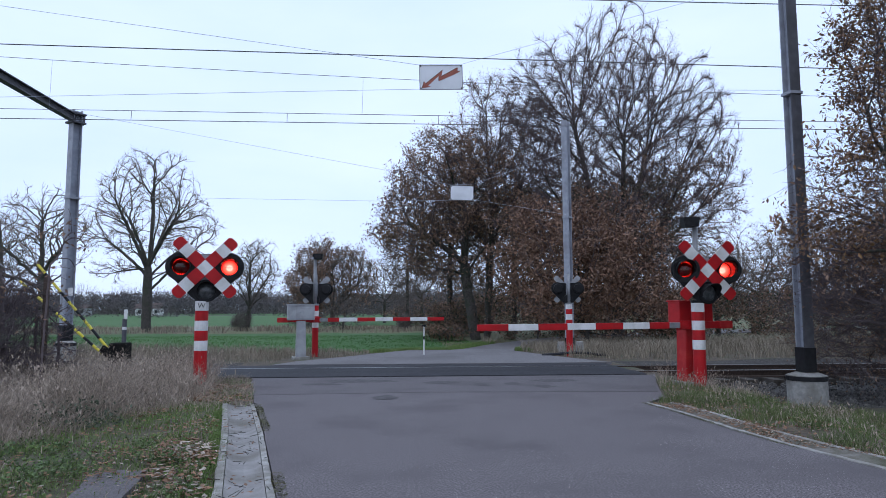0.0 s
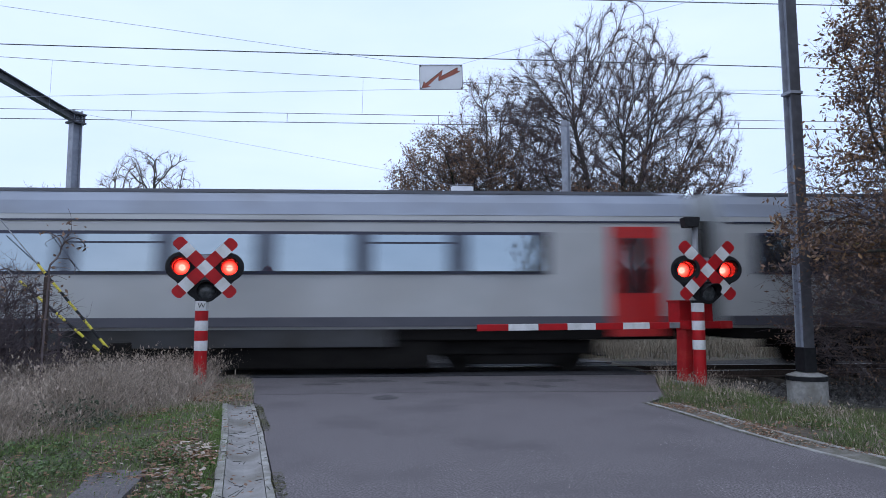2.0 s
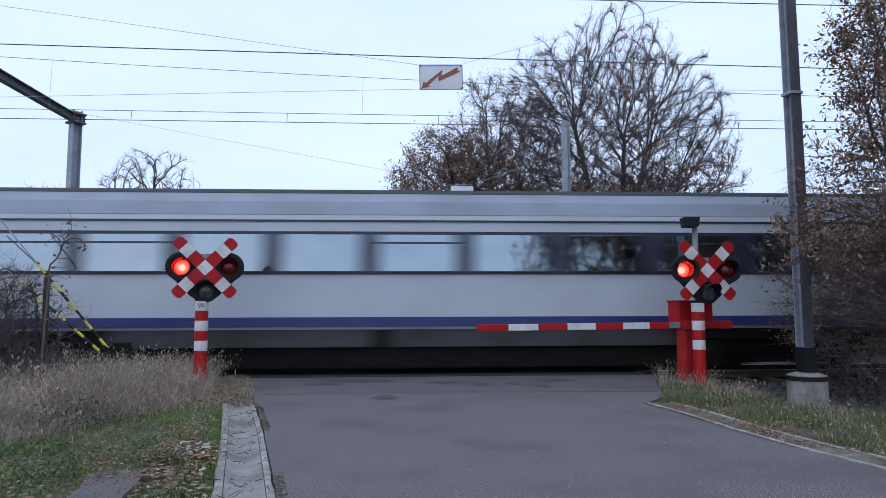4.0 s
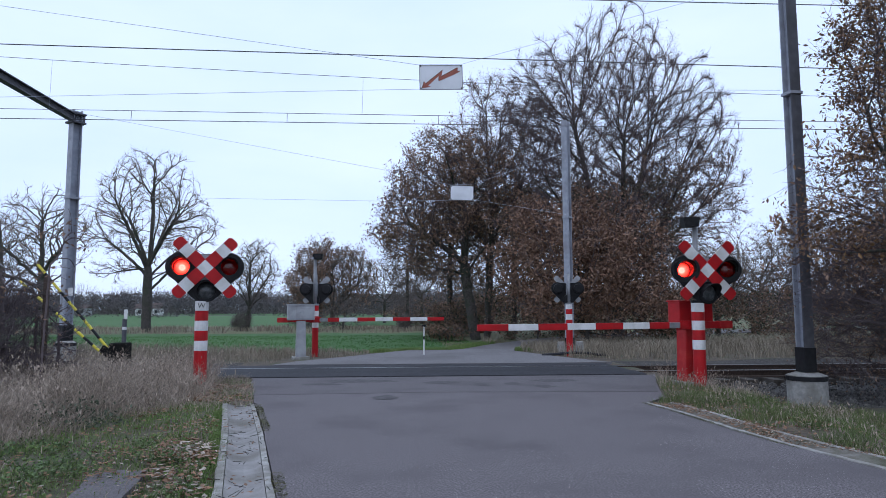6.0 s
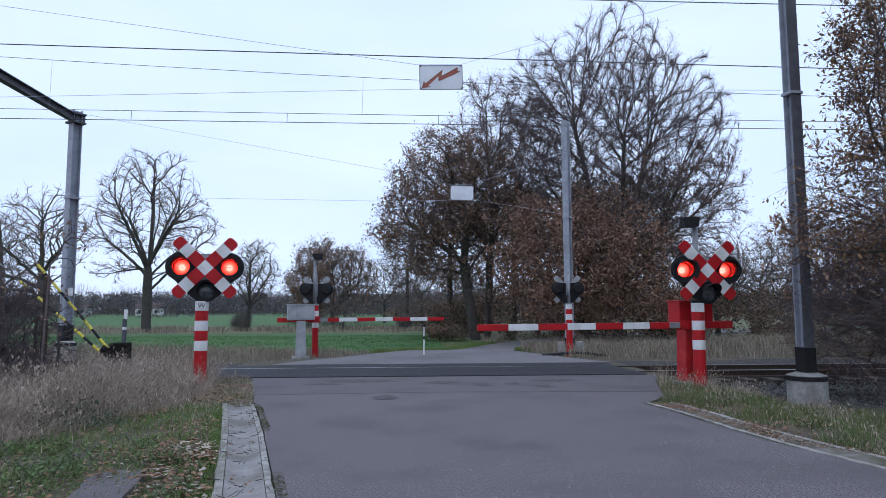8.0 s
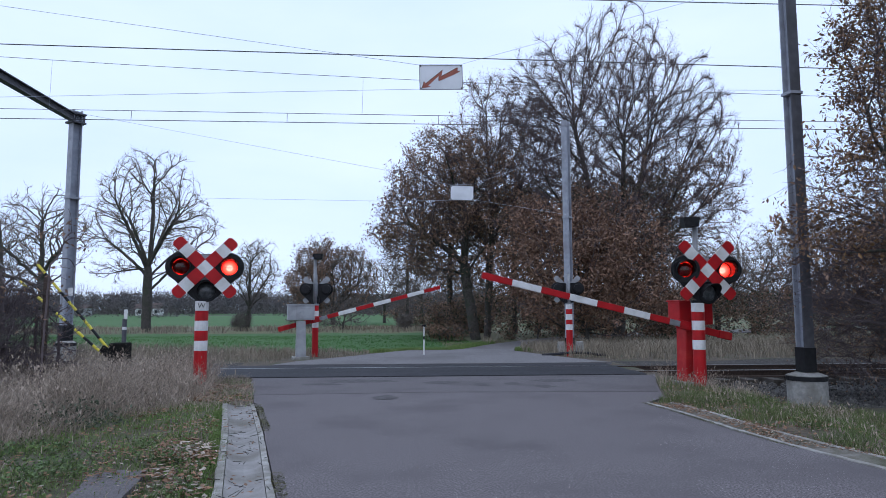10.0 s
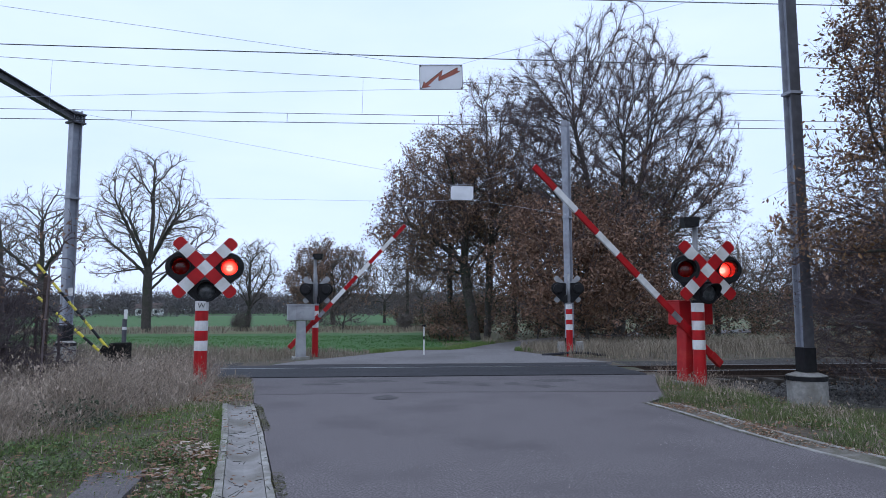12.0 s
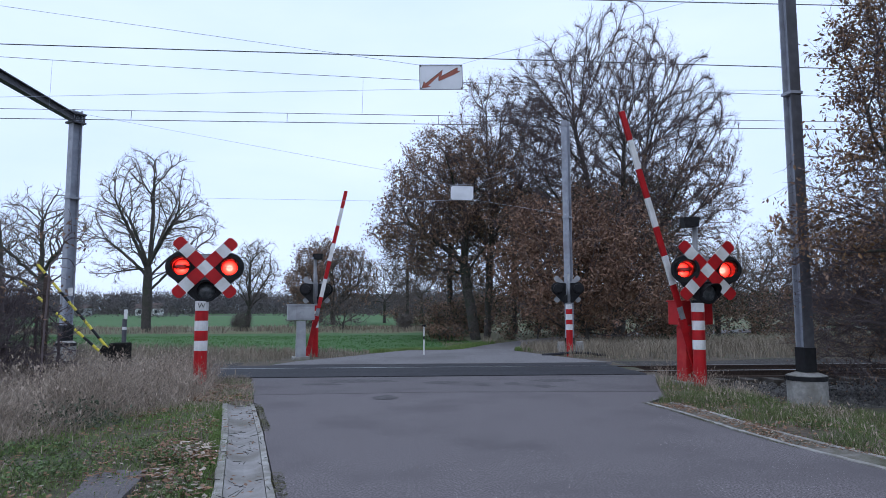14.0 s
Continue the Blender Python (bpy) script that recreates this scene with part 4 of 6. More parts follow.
        bogie = part("bogie", bm, M["under"], root, at=pose(X(bu), 0, 0))
        for du in (-1.25, 1.25):
            for sy in (-1, 1):
                bm = B()
                rod(bm, (du, sy * 0.72 - 0.065, 0.466), (du, sy * 0.72 + 0.065, 0.466), 0.46, n=28)
                rod(bm, (du, sy * 0.98 - 0.05, 0.466), (du, sy * 0.98 + 0.05, 0.466), 0.15, n=14)
                part("wheel", bm, M["under"], bogie)
    # cab details
    bm = B()
    prism(bm, [(X(0.30) + s * slant(2.45) - s * 0.02, 2.45), (X(0.30) + s * slant(3.35) - s * 0.02, 3.35), (X(0.34) + s * slant(3.35), 3.35), (X(0.34) + s * slant(2.45), 2.45)], 2.3, axis=1, at=-1.15)
    part("windscreen", bm, M["pane_dark"], root, "dark windscreen")
    for sy in (-1, 1):
        bm = B()
        rod(bm, (X(0.31), sy * 0.95, 1.52), (X(0.26), sy * 0.95, 1.52), 0.11, n=16)
        part("headlight", bm, M["headlight"] if light else M["lens_clear"], root, "lit headlight" if light else "unlit lamp")
    bm = B()
    rod(bm, (X(0.35), 0, 1.05), (X(0.02), 0, 1.05), 0.15, n=12)
    box(bm, (X(0.12), 0, 1.05), (0.2, 0.4, 0.34), 0.03)
    part("coupler", bm, M["under"], root)
    bm = B()
    box(bm, (X(0.75), 0, 0.55), (0.3, 2.3, 0.5), 0.04)
    part("snow_plough", bm, M["under"], root)
    bm = B()
    box(bm, (X(25.92), 0, 2.2), (0.36, 1.5, 2.6), 0.05)
    part("gangway", bm, M["under"], root, "black gangway bellows")
    return car


HEAD = [("lead", False, True), ("rear", True, False)]
TRAIN = []
for unit, (body, stripe, word) in enumerate((("body_grey", "dark_stripe", "weathered grey"), ("body_white", "blue", "clean white"))):
    for k in range(2):
        flip = k == 1
        car = make_car("train_car", M[body], M[stripe], not flip, flip, M["cab_yellow"], unit == 0 and k == 0,
                       f"{word} commuter train car with navy windows and red doors")
        # offset of the cab nose from the first gap between cars
        nose = unit * -2 * CAR + (CAR if not flip else -CAR)
        TRAIN.append((car, nose))
VAN_Z = -0.3
van = tagged(new("car"), "small white car driving on the far road", "car")
bm = B()
prism(bm, [(-2.1, 0.3), (2.1, 0.3), (2.15, 0.8), (1.3, 0.95), (0.7, 1.5), (-1.3, 1.55), (-2.05, 0.95)], 1.7, axis=1, at=-0.85)
bmesh.ops.bevel(bm, geom=list(bm.edges), offset=0.06, segments=2, affect="EDGES")
part("body", bm, M["white"], van)
bm = B()
prism(bm, [(-1.75, 0.98), (0.95, 0.98), (0.6, 1.42), (-1.25, 1.46)], 1.74, axis=1, at=-0.87)
part("windows", bm, M["pane_dark"], van)
for u in (-1.3, 1.35):
    for sy in (-0.75, 0.75):
        bm = B()
        rod(bm, (u, sy - 0.1, 0.32), (u, sy + 0.1, 0.32), 0.32, n=18)
        part("wheel", bm, M["under"], van)


# ---------- trees and shrubs ----------
M["bark"] = material("bark", (0.05, 0.044, 0.041), (0.09, 0.08, 0.073), 9.0, 0.95, bump=0.6, bump_scale=25.0, c3=(0.05, 0.055, 0.038), big=1.5)
M["twig"] = material("twig", (0.098, 0.077, 0.08), (0.13, 0.104, 0.106), 3.0, 0.95)
M["twig_dark"] = material("dark_twig", (0.08, 0.062, 0.068), (0.115, 0.09, 0.097), 3.0, 0.95)
M["twig_pale"] = material("pale_twig", (0.10, 0.085, 0.08), (0.14, 0.12, 0.11), 3.0, 0.95)
M["leaf_brown"] = material("brown_leaf", (0.15, 0.092, 0.066), (0.25, 0.152, 0.105), 2.0, 0.75, per="island")
M["leaf_russet"] = material("russet_leaf", (0.16, 0.088, 0.06), (0.24, 0.135, 0.092), 2.0, 0.75, per="island")
M["leaf_tan"] = material("tan_leaf", (0.16, 0.09, 0.045), (0.24, 0.135, 0.06), 2.0, 0.75, per="island")
M["leaf_ivy"] = material("ivy_leaf", (0.085, 0.07, 0.052), (0.13, 0.105, 0.078), 2.0, 0.7, per="island")
M["leaf_dark"] = material("evergreen_leaf", (0.03, 0.045, 0.022), (0.05, 0.065, 0.03), 2.0, 0.7, per="island")


def tubes(p0, p1, r0, r1, sides):
    """Tapered prisms between rows of points, as arrays of vertices and quads."""
    d = p1 - p0
    ln = np.linalg.norm(d, axis=1, keepdims=True)
    d = d / np.maximum(ln, 1e-6)
    ref = np.where(np.abs(d[:, 2:3]) > 0.9, np.array([[1.0, 0, 0]]), np.array([[0, 0, 1.0]]))
    a = np.cross(d, ref)
    a /= np.linalg.norm(a, axis=1, keepdims=True)
    b = np.cross(d, a)
    ang = np.arange(sides) * 2 * math.pi / sides
    ringv = a[:, None] * np.cos(ang)[None, :, None] + b[:, None] * np.sin(ang)[None, :, None]
    lo = (p0 - d * 0.3 * r0[:, None])[:, None] + ringv * r0[:, None, None]
    hi = (p1 + d * 0.3 * r1[:, None])[:, None] + ringv * r1[:, None, None]
    v = np.concatenate([lo, hi], 1).reshape(-1, 3)
    k = np.arange(sides)
    q = np.stack([k, (k + 1) % sides, sides + (k + 1) % sides, sides + k], 1)
    f = (q[None] + (np.arange(len(p0)) * 2 * sides)[:, None, None]).reshape(-1, 4)
    return v, f


def leaf_cards(rng, at, size, spread):
    """Small bent leaves scattered about points."""
    n = len(at)
    c = at + rng.normal(0, spread, (n, 3))
    u = rng.normal(0, 1, (n, 3))
    u /= np.linalg.norm(u, axis=1, keepdims=True)
    w = np.cross(u, rng.normal(0, 1, (n, 3)))
    w /= np.maximum(np.linalg.norm(w, axis=1, keepdims=True), 1e-6)
    s = rng.uniform(0.6, 1.3, (n, 1)) * size
    nrm = np.cross(u, w)
    v = np.stack([c - u * s, c + w * s * 0.45 + nrm * s * 0.15, c + u * s, c - w * s * 0.45 + nrm * s * 0.15], 1).reshape(-1, 3)
    f = (np.array([[0, 1, 2, 3]])[None] + (np.arange(n) * 4)[:, None, None]).reshape(-1, 4)
    return v, f


def limbs(rng, base, tips, rise, r_tip, power, bend, step=0.022, forks=0, droop=0.0):
    """Grows a branching tree from its base towards all tips: a trunk, curved main limbs, then shoots that reach for the nearest free tips."""
    ext = float((tips.max(0) - tips.min(0)).max())
    d = max(ext * step, 0.05)
    cen = tips.mean(0)
    nodes, par, way = [base.copy()], [-1], [np.array([0, 0, 1.0])]

    def chain(at, pts):
        for q in pts:
            v = q - nodes[at]
            ln = np.linalg.norm(v)
            if ln < 1e-4:
                continue
            nodes.append(q)
            par.append(at)
            way.append(v / ln)
            at = len(nodes) - 1
        return at

    top = np.array([base[0] + (cen[0] - base[0]) * 0.35, base[1] + (cen[1] - base[1]) * 0.35, base[2] + (cen[2] - base[2]) * rise * 2])
    k = max(2, int(np.linalg.norm(top - base) / d))
    chain(0, [base + (top - base) * i / k + rng.normal(0, bend * d, 3) for i in range(1, k + 1)])
    trunk_n = len(nodes)
    if forks:
        rel = tips - top
        rel = rel / np.maximum(np.linalg.norm(rel, axis=1, keepdims=True), 1e-6)
        chosen = [int(np.argmax(rel[:, 2] if forks < 20 else rel[:, 0]))]
        far = np.full(len(tips), 9.0)
        for _ in range(forks - 1):
            far = np.minimum(far, np.linalg.norm(rel - rel[chosen[-1]], axis=1))
            chosen.append(int(np.argmax(far * rng.uniform(0.7, 1.0, len(tips)) * (0.75 + 0.35 * rel[:, 2]))))
        for c in chosen:
            low = rel[c, 2] < 0.45
            at = trunk_n - 1 - int(rng.uniform(0.0, 0.45 if low else 0.2) * trunk_n)
            p, q = nodes[at], tips[c]
            ln = np.linalg.norm(q - p)
            ctrl = p + (q - p) * 0.4 + np.array([0, 0, (0.2 - droop) * ln]) + rng.normal(0, 0.04 * ln, 3)
            m = max(3, int(0.72 * ln / d))
            ts = [0.78 * i / m for i in range(1, m + 1)]
            chain(at, [(1 - t) ** 2 * p + 2 * t * (1 - t) * ctrl + t * t * q + rng.normal(0, bend * d, 3) for t in ts])
    room = 60000
    pos, prev, head = np.zeros((room, 3)), np.full(room, -1), np.zeros((room, 3))
    n = len(nodes)
    pos[:n], prev[:n], head[:n] = nodes, par, way
    kids = np.bincount(np.array(par[1:]), minlength=room)
    alive = tips.copy()
    best = np.full(len(alive), 1e9)
    who = np.zeros(len(alive), int)

    def nearest(lo, hi):
        for i in range(lo, hi, 400):
            j = min(hi, i + 400)
            dist = (alive ** 2).sum(1)[:, None] + (pos[i:j] ** 2).sum(1)[None] - 2.0 * alive @ pos[i:j].T
            m = dist.argmin(1)
            dm = dist[np.arange(len(alive)), m]
            better = dm < best
            best[better] = dm[better]
            who[better] = m[better] + i

    nearest(0, n)
    reach = 7.0 * d
    for turn in range(140):
        keep = (best > (1.6 * d) ** 2) & (kids[who] < 4)
        alive, best, who = alive[keep], best[keep], who[keep]
        if len(alive) == 0 or n > room - 4000:
            break
        near = best < reach ** 2
        if near.sum() < 3:
            near = best <= np.sort(best)[min(len(best) - 1, 20)]
        v = alive[near] - pos[who[near]]
        v /= np.maximum(np.linalg.norm(v, axis=1, keepdims=True), 1e-6)
        src, inv = np.unique(who[near], return_inverse=True)
        sums = np.zeros((len(src), 3))
        np.add.at(sums, inv, v)
        sums /= np.maximum(np.linalg.norm(sums, axis=1, keepdims=True), 1e-6)
        out = pos[src] - top
        out /= np.maximum(np.linalg.norm(out, axis=1, keepdims=True), 1e-6)
        go = sums * 0.55 + head[src] * 0.55 + out * 0.4 + rng.normal(0, 1.5 * bend + 0.02, sums.shape) + np.array([[0, 0, 0.08]])
        go /= np.linalg.norm(go, axis=1, keepdims=True)
        m = len(src)
        pos[n:n + m], prev[n:n + m], head[n:n + m] = pos[src] + go * d, src, go
        kids[src] += 1
        nearest(n, n + m)
        n += m
    # twig count behind each joint sets its thickness
    load = np.zeros(n)
    for i in range(n - 1, 0, -1):
        if kids[i] == 0:
            load[i] += 1
        load[prev[i]] += load[i]
    load[0] = max(load[0], 1)
    r = r_tip * np.maximum(load, 1) ** power
    idx = np.arange(1, n)
    r0 = np.minimum(r[prev[1:n]], r[1:n] * 1.3)
    return pos[prev[1:n]], pos[idx], r0, r[1:n]


def dome(rng, n, c, r, flat=-1.0, lump=0.11):
    """Tip points in a lumpy ellipsoid, most of them near its outside."""
    out = []
    phase = rng.uniform(0, 6, 6)
    while len(out) < n:
        d = rng.normal(0, 1, 3)
        d /= np.linalg.norm(d)
        if d[2] < flat:
            continue
        k = 1 + lump * (math.sin(3 * d[0] + phase[0]) * math.sin(4 * d[2] + phase[1]) + 0.7 * math.sin(6 * d[1] + 5 * d[0] + phase[2]) + 0.5 * math.sin(9 * d[2] + 7 * d[0] + phase[3]))
        q = (0.25 + 0.75 * rng.uniform(0, 1) ** 0.45) * k
        out.append((c[0] + r[0] * d[0] * q, c[1] + r[1] * d[1] * q, c[2] + r[2] * d[2] * q))
    return np.array(out)


def make_tree(name, base, tip_sets, seed, label, category="tree", rise=0.35, r_tip=0.006, power=0.5, bend=0.06, leaf=None, twig="twig", trunk_cut=0.035, step=0.022, group="", sprout=None, forks=0, droop=0.0, bark="bark"):
    """tip_sets: lumps of the crown (count, centre, radii). leaf: list of (material, count, size, spread, test)."""
    rng = np.random.default_rng(seed)
    base = np.array(base, float)
    tips = np.concatenate([dome(rng, *t) if len(t) == 3 else dome(rng, t[0], t[1], t[2], flat=t[3]) for t in tip_sets])
    p0, p1, r0, r1 = limbs(rng, base, tips, rise, r_tip, power, bend, step, forks, droop)
    tree = tagged(new(name), label, category, group)
    tree.matrix_basis = pose(*base)
    p0, p1, tips = p0 - base, p1 - base, tips - base
    # swollen foot
    thick = r0 > trunk_cut
    v, f = tubes(p0[thick], p1[thick], r0[thick], r1[thick], 8)
    tr = raw("trunk", v, f, M[bark], tree, smooth=True)
    tagged(tr, "dark bark trunk and limbs")
    thin = ~thick
    q0, q1, s0, s1 = p0[thin], p1[thin], r0[thin], r1[thin]
    if sprout:
        count, length = sprout
        src = np.flatnonzero(thin & (r0 < r_tip * 5))
        pick = src[rng.integers(0, len(src), count)]
        way = p1[pick] - p0[pick]
        way /= np.maximum(np.linalg.norm(way, axis=1, keepdims=True), 1e-6)
        way = way * 0.8 + rng.normal(0, 0.5, way.shape) + np.array([[0, 0, 0.1]])
        way /= np.linalg.norm(way, axis=1, keepdims=True)
        a = p0[pick] + (p1[pick] - p0[pick]) * rng.uniform(0.1, 1, (count, 1))
        ln = length * rng.uniform(0.4, 1.3, (count, 1))
        mid = a + way * ln * 0.5 + rng.normal(0, 0.06, a.shape) * ln
        end = a + way * ln + rng.normal(0, 0.12, a.shape) * ln
        q0, q1 = np.concatenate([q0, a, mid]), np.concatenate([q1, mid, end])
        s0 = np.concatenate([s0, np.full(count, r_tip * 0.75), np.full(count, r_tip * 0.6)])
        s1 = np.concatenate([s1, np.full(count, r_tip * 0.6), np.full(count, r_tip * 0.35)])
        tips = np.concatenate([tips, end])
    v, f = tubes(q0, q1, s0, s1, 3)
    mats, index = [M[twig]], [0] * len(f)
    vs, fs, off = [v], [f], len(v)
    for mat, count, size, spread, test in (leaf or []):
        pool = np.concatenate([tips, p1[~thick]])
        if test:
            pool = pool[test(pool + base)]
        if len(pool) == 0:
            continue
        wt = np.array([0.15 + max(0.0, noise.noise(Vector(q) * 0.9) + 0.25) * 2 for q in pool])
        at = pool[rng.choice(len(pool), count, p=wt / wt.sum())]
        lv, lf = leaf_cards(rng, at, size, spread)
        vs.append(lv)
        fs.append(lf + off)
        off += len(lv)
        index += [len(mats)] * len(lf)
        mats.append(M[mat])
    crown = raw("crown", np.concatenate(vs), np.concatenate(fs), mats, tree, index=index)
    tagged(crown, "crown of fine twigs" + (" with autumn leaves" if leaf else ""))
    return tree


# large bare tree behind the lane
make_tree("bare_tree", (11.2, 34, -0.4), [(5200, (11.2, 34, 9.5), (6.1, 5.2, 7.4)), (1100, (15.0, 34, 8.2), (2.9, 3.2, 4.8)), (500, (8.4, 34, 11.4), (2.6, 3, 3.4)), (700, (12.6, 34, 12.6), (3.6, 3, 3.4)), (900, (11.6, 33.6, 5.6), (3.2, 2.4, 3.2))], 11,
          "large bare oak with fine dark twigs beside the lane", rise=0.15, r_tip=0.0076, power=0.455, bend=0.035, sprout=(70000, 0.42), step=0.0165, forks=30, droop=0.16, twig="twig_dark",
          leaf=[("leaf_brown", 6500, 0.07, 0.15, lambda p: (p[:, 2] < 9.5) & (p[:, 0] > 11)), ("leaf_brown", 6000, 0.05, 0.08, None),
                ("leaf_ivy", 15000, 0.085, 0.25, lambda p: (np.hypot(p[:, 0] - 11.6, p[:, 1] - 34) < 3.0) & (p[:, 2] < 8.2))])
# brown-leaved oak overhanging the lane
make_tree("oak_tree", (4.1, 37.5, -0.4), [(900, (2.2, 37.5, 8.2), (3.3, 3.0, 3.6)), (500, (0.6, 37.2, 6.2), (2.2, 2.6, 2.6)), (300, (4.4, 37, 8.4), (2.8, 2.6, 3.0)), (180, (1.6, 37.2, 4.0), (2.2, 2.0, 1.1))], 21,
          "oak keeping its brown autumn leaves beside the lane", rise=0.3, r_tip=0.008, power=0.485, bend=0.09, sprout=(9000, 0.6), forks=9, droop=0.1, twig="twig_dark",
          leaf=[("leaf_brown", 16000, 0.085, 0.15, None), ("leaf_tan", 1500, 0.08, 0.15, None)])
make_tree("oak_tree", (5.0, 39.5, -0.4), [(1100, (6.3, 40.2, 10.4), (4.0, 3.2, 5.2)), (400, (4.6, 39.8, 8.8), (2.6, 2.6, 4.0))], 31,
          "half bare oak with thinning brown leaves", rise=0.3, r_tip=0.0078, power=0.47, bend=0.06, sprout=(17000, 0.65), forks=11, twig="twig_dark",
          leaf=[("leaf_brown", 9500, 0.07, 0.14, None), ("leaf_ivy", 2500, 0.09, 0.2, lambda p: p[:, 2] < 8.5)])
# beech scrub with russet leaves
make_tree("beech_shrub", (8.3, 29.5, -0.35), [(1000, (7.9, 29.5, 3.3), (3.4, 2.4, 3.2)), (500, (10.0, 29.2, 2.9), (2.5, 2.2, 3.0)), (450, (6.0, 30.5, 4.2), (2.3, 2.0, 2.6)), (300, (9.2, 30, 5.0), (2.4, 2, 2.2))], 41,
          "dense russet-leaved beech scrub behind the crossing", "shrub", rise=0.12, r_tip=0.006, power=0.42, bend=0.05,
          leaf=[("leaf_russet", 19000, 0.085, 0.2, None), ("leaf_brown", 9000, 0.085, 0.2, None)])
for i, (x, y, h) in enumerate(((7.6, 45.0, 9), (9.6, 47.0, 10), (12.5, 44.0, 9), (3.2, 46.0, 8))):
    make_tree("oak_tree", (x, y, -0.4), [(420, (x, y, h * 0.72), (3.0, 3.0, h * 0.42))], 50 + i, "slim oak in the wood strip with some brown leaves", rise=0.5, r_tip=0.009, power=0.47,
              leaf=[("leaf_brown", 3800, 0.13, 0.35, None)], group="wood strip trees")
for i, (x, y, h, w) in enumerate(((19.5, 40.0, 5.2, 3.0), (25.5, 46.0, 7.0, 3.8), (33.0, 52.0, 8.5, 4.6), (23.0, 56.0, 6.5, 5.0), (38.0, 48.0, 8.0, 4.5), (2.0, 76.0, 7.5, 4.0), (6.5, 70.0, 7.0, 3.6), (10.5, 78.0, 8.0, 4.5), (-2.5, 84.0, 7.5, 4.2))):
    make_tree("bare_tree", (x, y, -0.4), [(420, (x, y, h * 0.58), (w, w * 0.8, h * 0.45))], 60 + i, "bare grey tree in the wood strip", rise=0.3, r_tip=0.009, power=0.46, bend=0.05, twig="twig_pale",
              leaf=[("leaf_brown", 500, 0.1, 0.2, None)], sprout=(3200, 0.7), group="wood strip trees")
# undergrowth at the foot of the wood strip
for i, (x, y, w, h) in enumerate(((2.4, 36.2, 1.1, 0.4), (3.4, 41.5, 2.2, 1.6), (2.0, 62.0, 4.0, 2.0), (6.5, 60.0, 4.0, 2.6), (7.5, 36.8, 3.4, 3.6), (12.2, 36.5, 3.4, 3.4), (10.5, 41.0, 4.0, 2.6), (17.5, 37.0, 4.6, 2.4), (26.0, 41.0, 6.0, 2.8), (5.2, 48.0, 3.0, 2.0), (13.2, 31.0, 1.6, 1.6))):
    make_tree("bramble_shrub", (x, y, -0.35), [(260, (x, y, h * 0.4), (w, 1.4, h * 0.62))], 70 + i, "low brown bramble undergrowth", "shrub", rise=0.1, r_tip=0.006, power=0.35,
              leaf=[("leaf_brown", int(1400 * w), 0.08, 0.15, None), ("leaf_dark", int(500 * w), 0.08, 0.15, None)], group="undergrowth")
# bare trees across the meadow
make_tree("bare_tree", (-20.2, 53, -0.4), [(1000, (-20.2, 53, 9.4), (4.2, 4.0, 4.4)), (260, (-23.2, 53, 8.0), (2.2, 2.4, 2.6)), (300, (-17.0, 53, 7.9), (2.2, 2.4, 2.6)), (110, (-23.0, 53, 4.6), (1.7, 2.0, 0.9)), (90, (-17.2, 53, 5.0), (1.4, 2.0, 1.2))], 101,
          "solitary bare tree with a stout trunk in the meadow", rise=0.3, twig="twig_pale", r_tip=0.0115, power=0.475, bend=0.06, sprout=(6500, 0.45), step=0.024, forks=18, droop=0.05)
make_tree("bare_tree", (-24.2, 46, -0.4), [(420, (-24.2, 46, 6.8), (3.0, 3.0, 3.2)), (260, (-27.2, 46, 5.6), (2.6, 2.4, 3.0))], 111,
          "gnarled bare tree with a few dark leaves in the meadow", rise=0.3, twig="twig_pale", r_tip=0.0135, power=0.48, bend=0.16, sprout=(1300, 0.45), forks=8, step=0.03, leaf=[("leaf_brown", 420, 0.12, 0.2, lambda p: p[:, 2] < 7)])
make_tree("bare_tree", (-30.5, 52, -0.4), [(480, (-31.0, 52, 5.6), (3.6, 3.0, 4.2))], 112, "bare tree with dark crooked limbs in the meadow", rise=0.3, twig="twig_pale", r_tip=0.010, power=0.46, bend=0.1, sprout=(1500, 0.6), forks=7)
make_tree("bare_tree", (-13.1, 56, -0.4), [(520, (-12.6, 56, 4.4), (2.0, 2.0, 2.7))], 121, "small bare tree at the meadow's edge", rise=0.22, r_tip=0.009, power=0.44, bend=0.05, twig="twig_pale", sprout=(3500, 0.5), forks=8)
make_tree("round_tree", (-8.0, 75, -0.4), [(1300, (-8.1, 75, 4.7), (5.1, 4.0, 4.2))], 131, "round-crowned tree with thin brown foliage at the meadow's edge", rise=0.14, r_tip=0.012, power=0.43, bend=0.04,
          leaf=[("leaf_brown", 8500, 0.12, 0.25, None), ("leaf_brown", 7000, 0.13, 0.3, lambda p: p[:, 0] < -8.0)], twig="twig_pale", sprout=(9000, 0.8), forks=12)
make_tree("bare_tree", (0.3, 57, -0.4), [(420, (0.2, 57, 3.9), (1.9, 1.6, 3.0))], 141, "slim bare tree at the meadow's edge", rise=0.7, r_tip=0.009, power=0.45, bend=0.04, twig="twig_pale", sprout=(2500, 0.6))
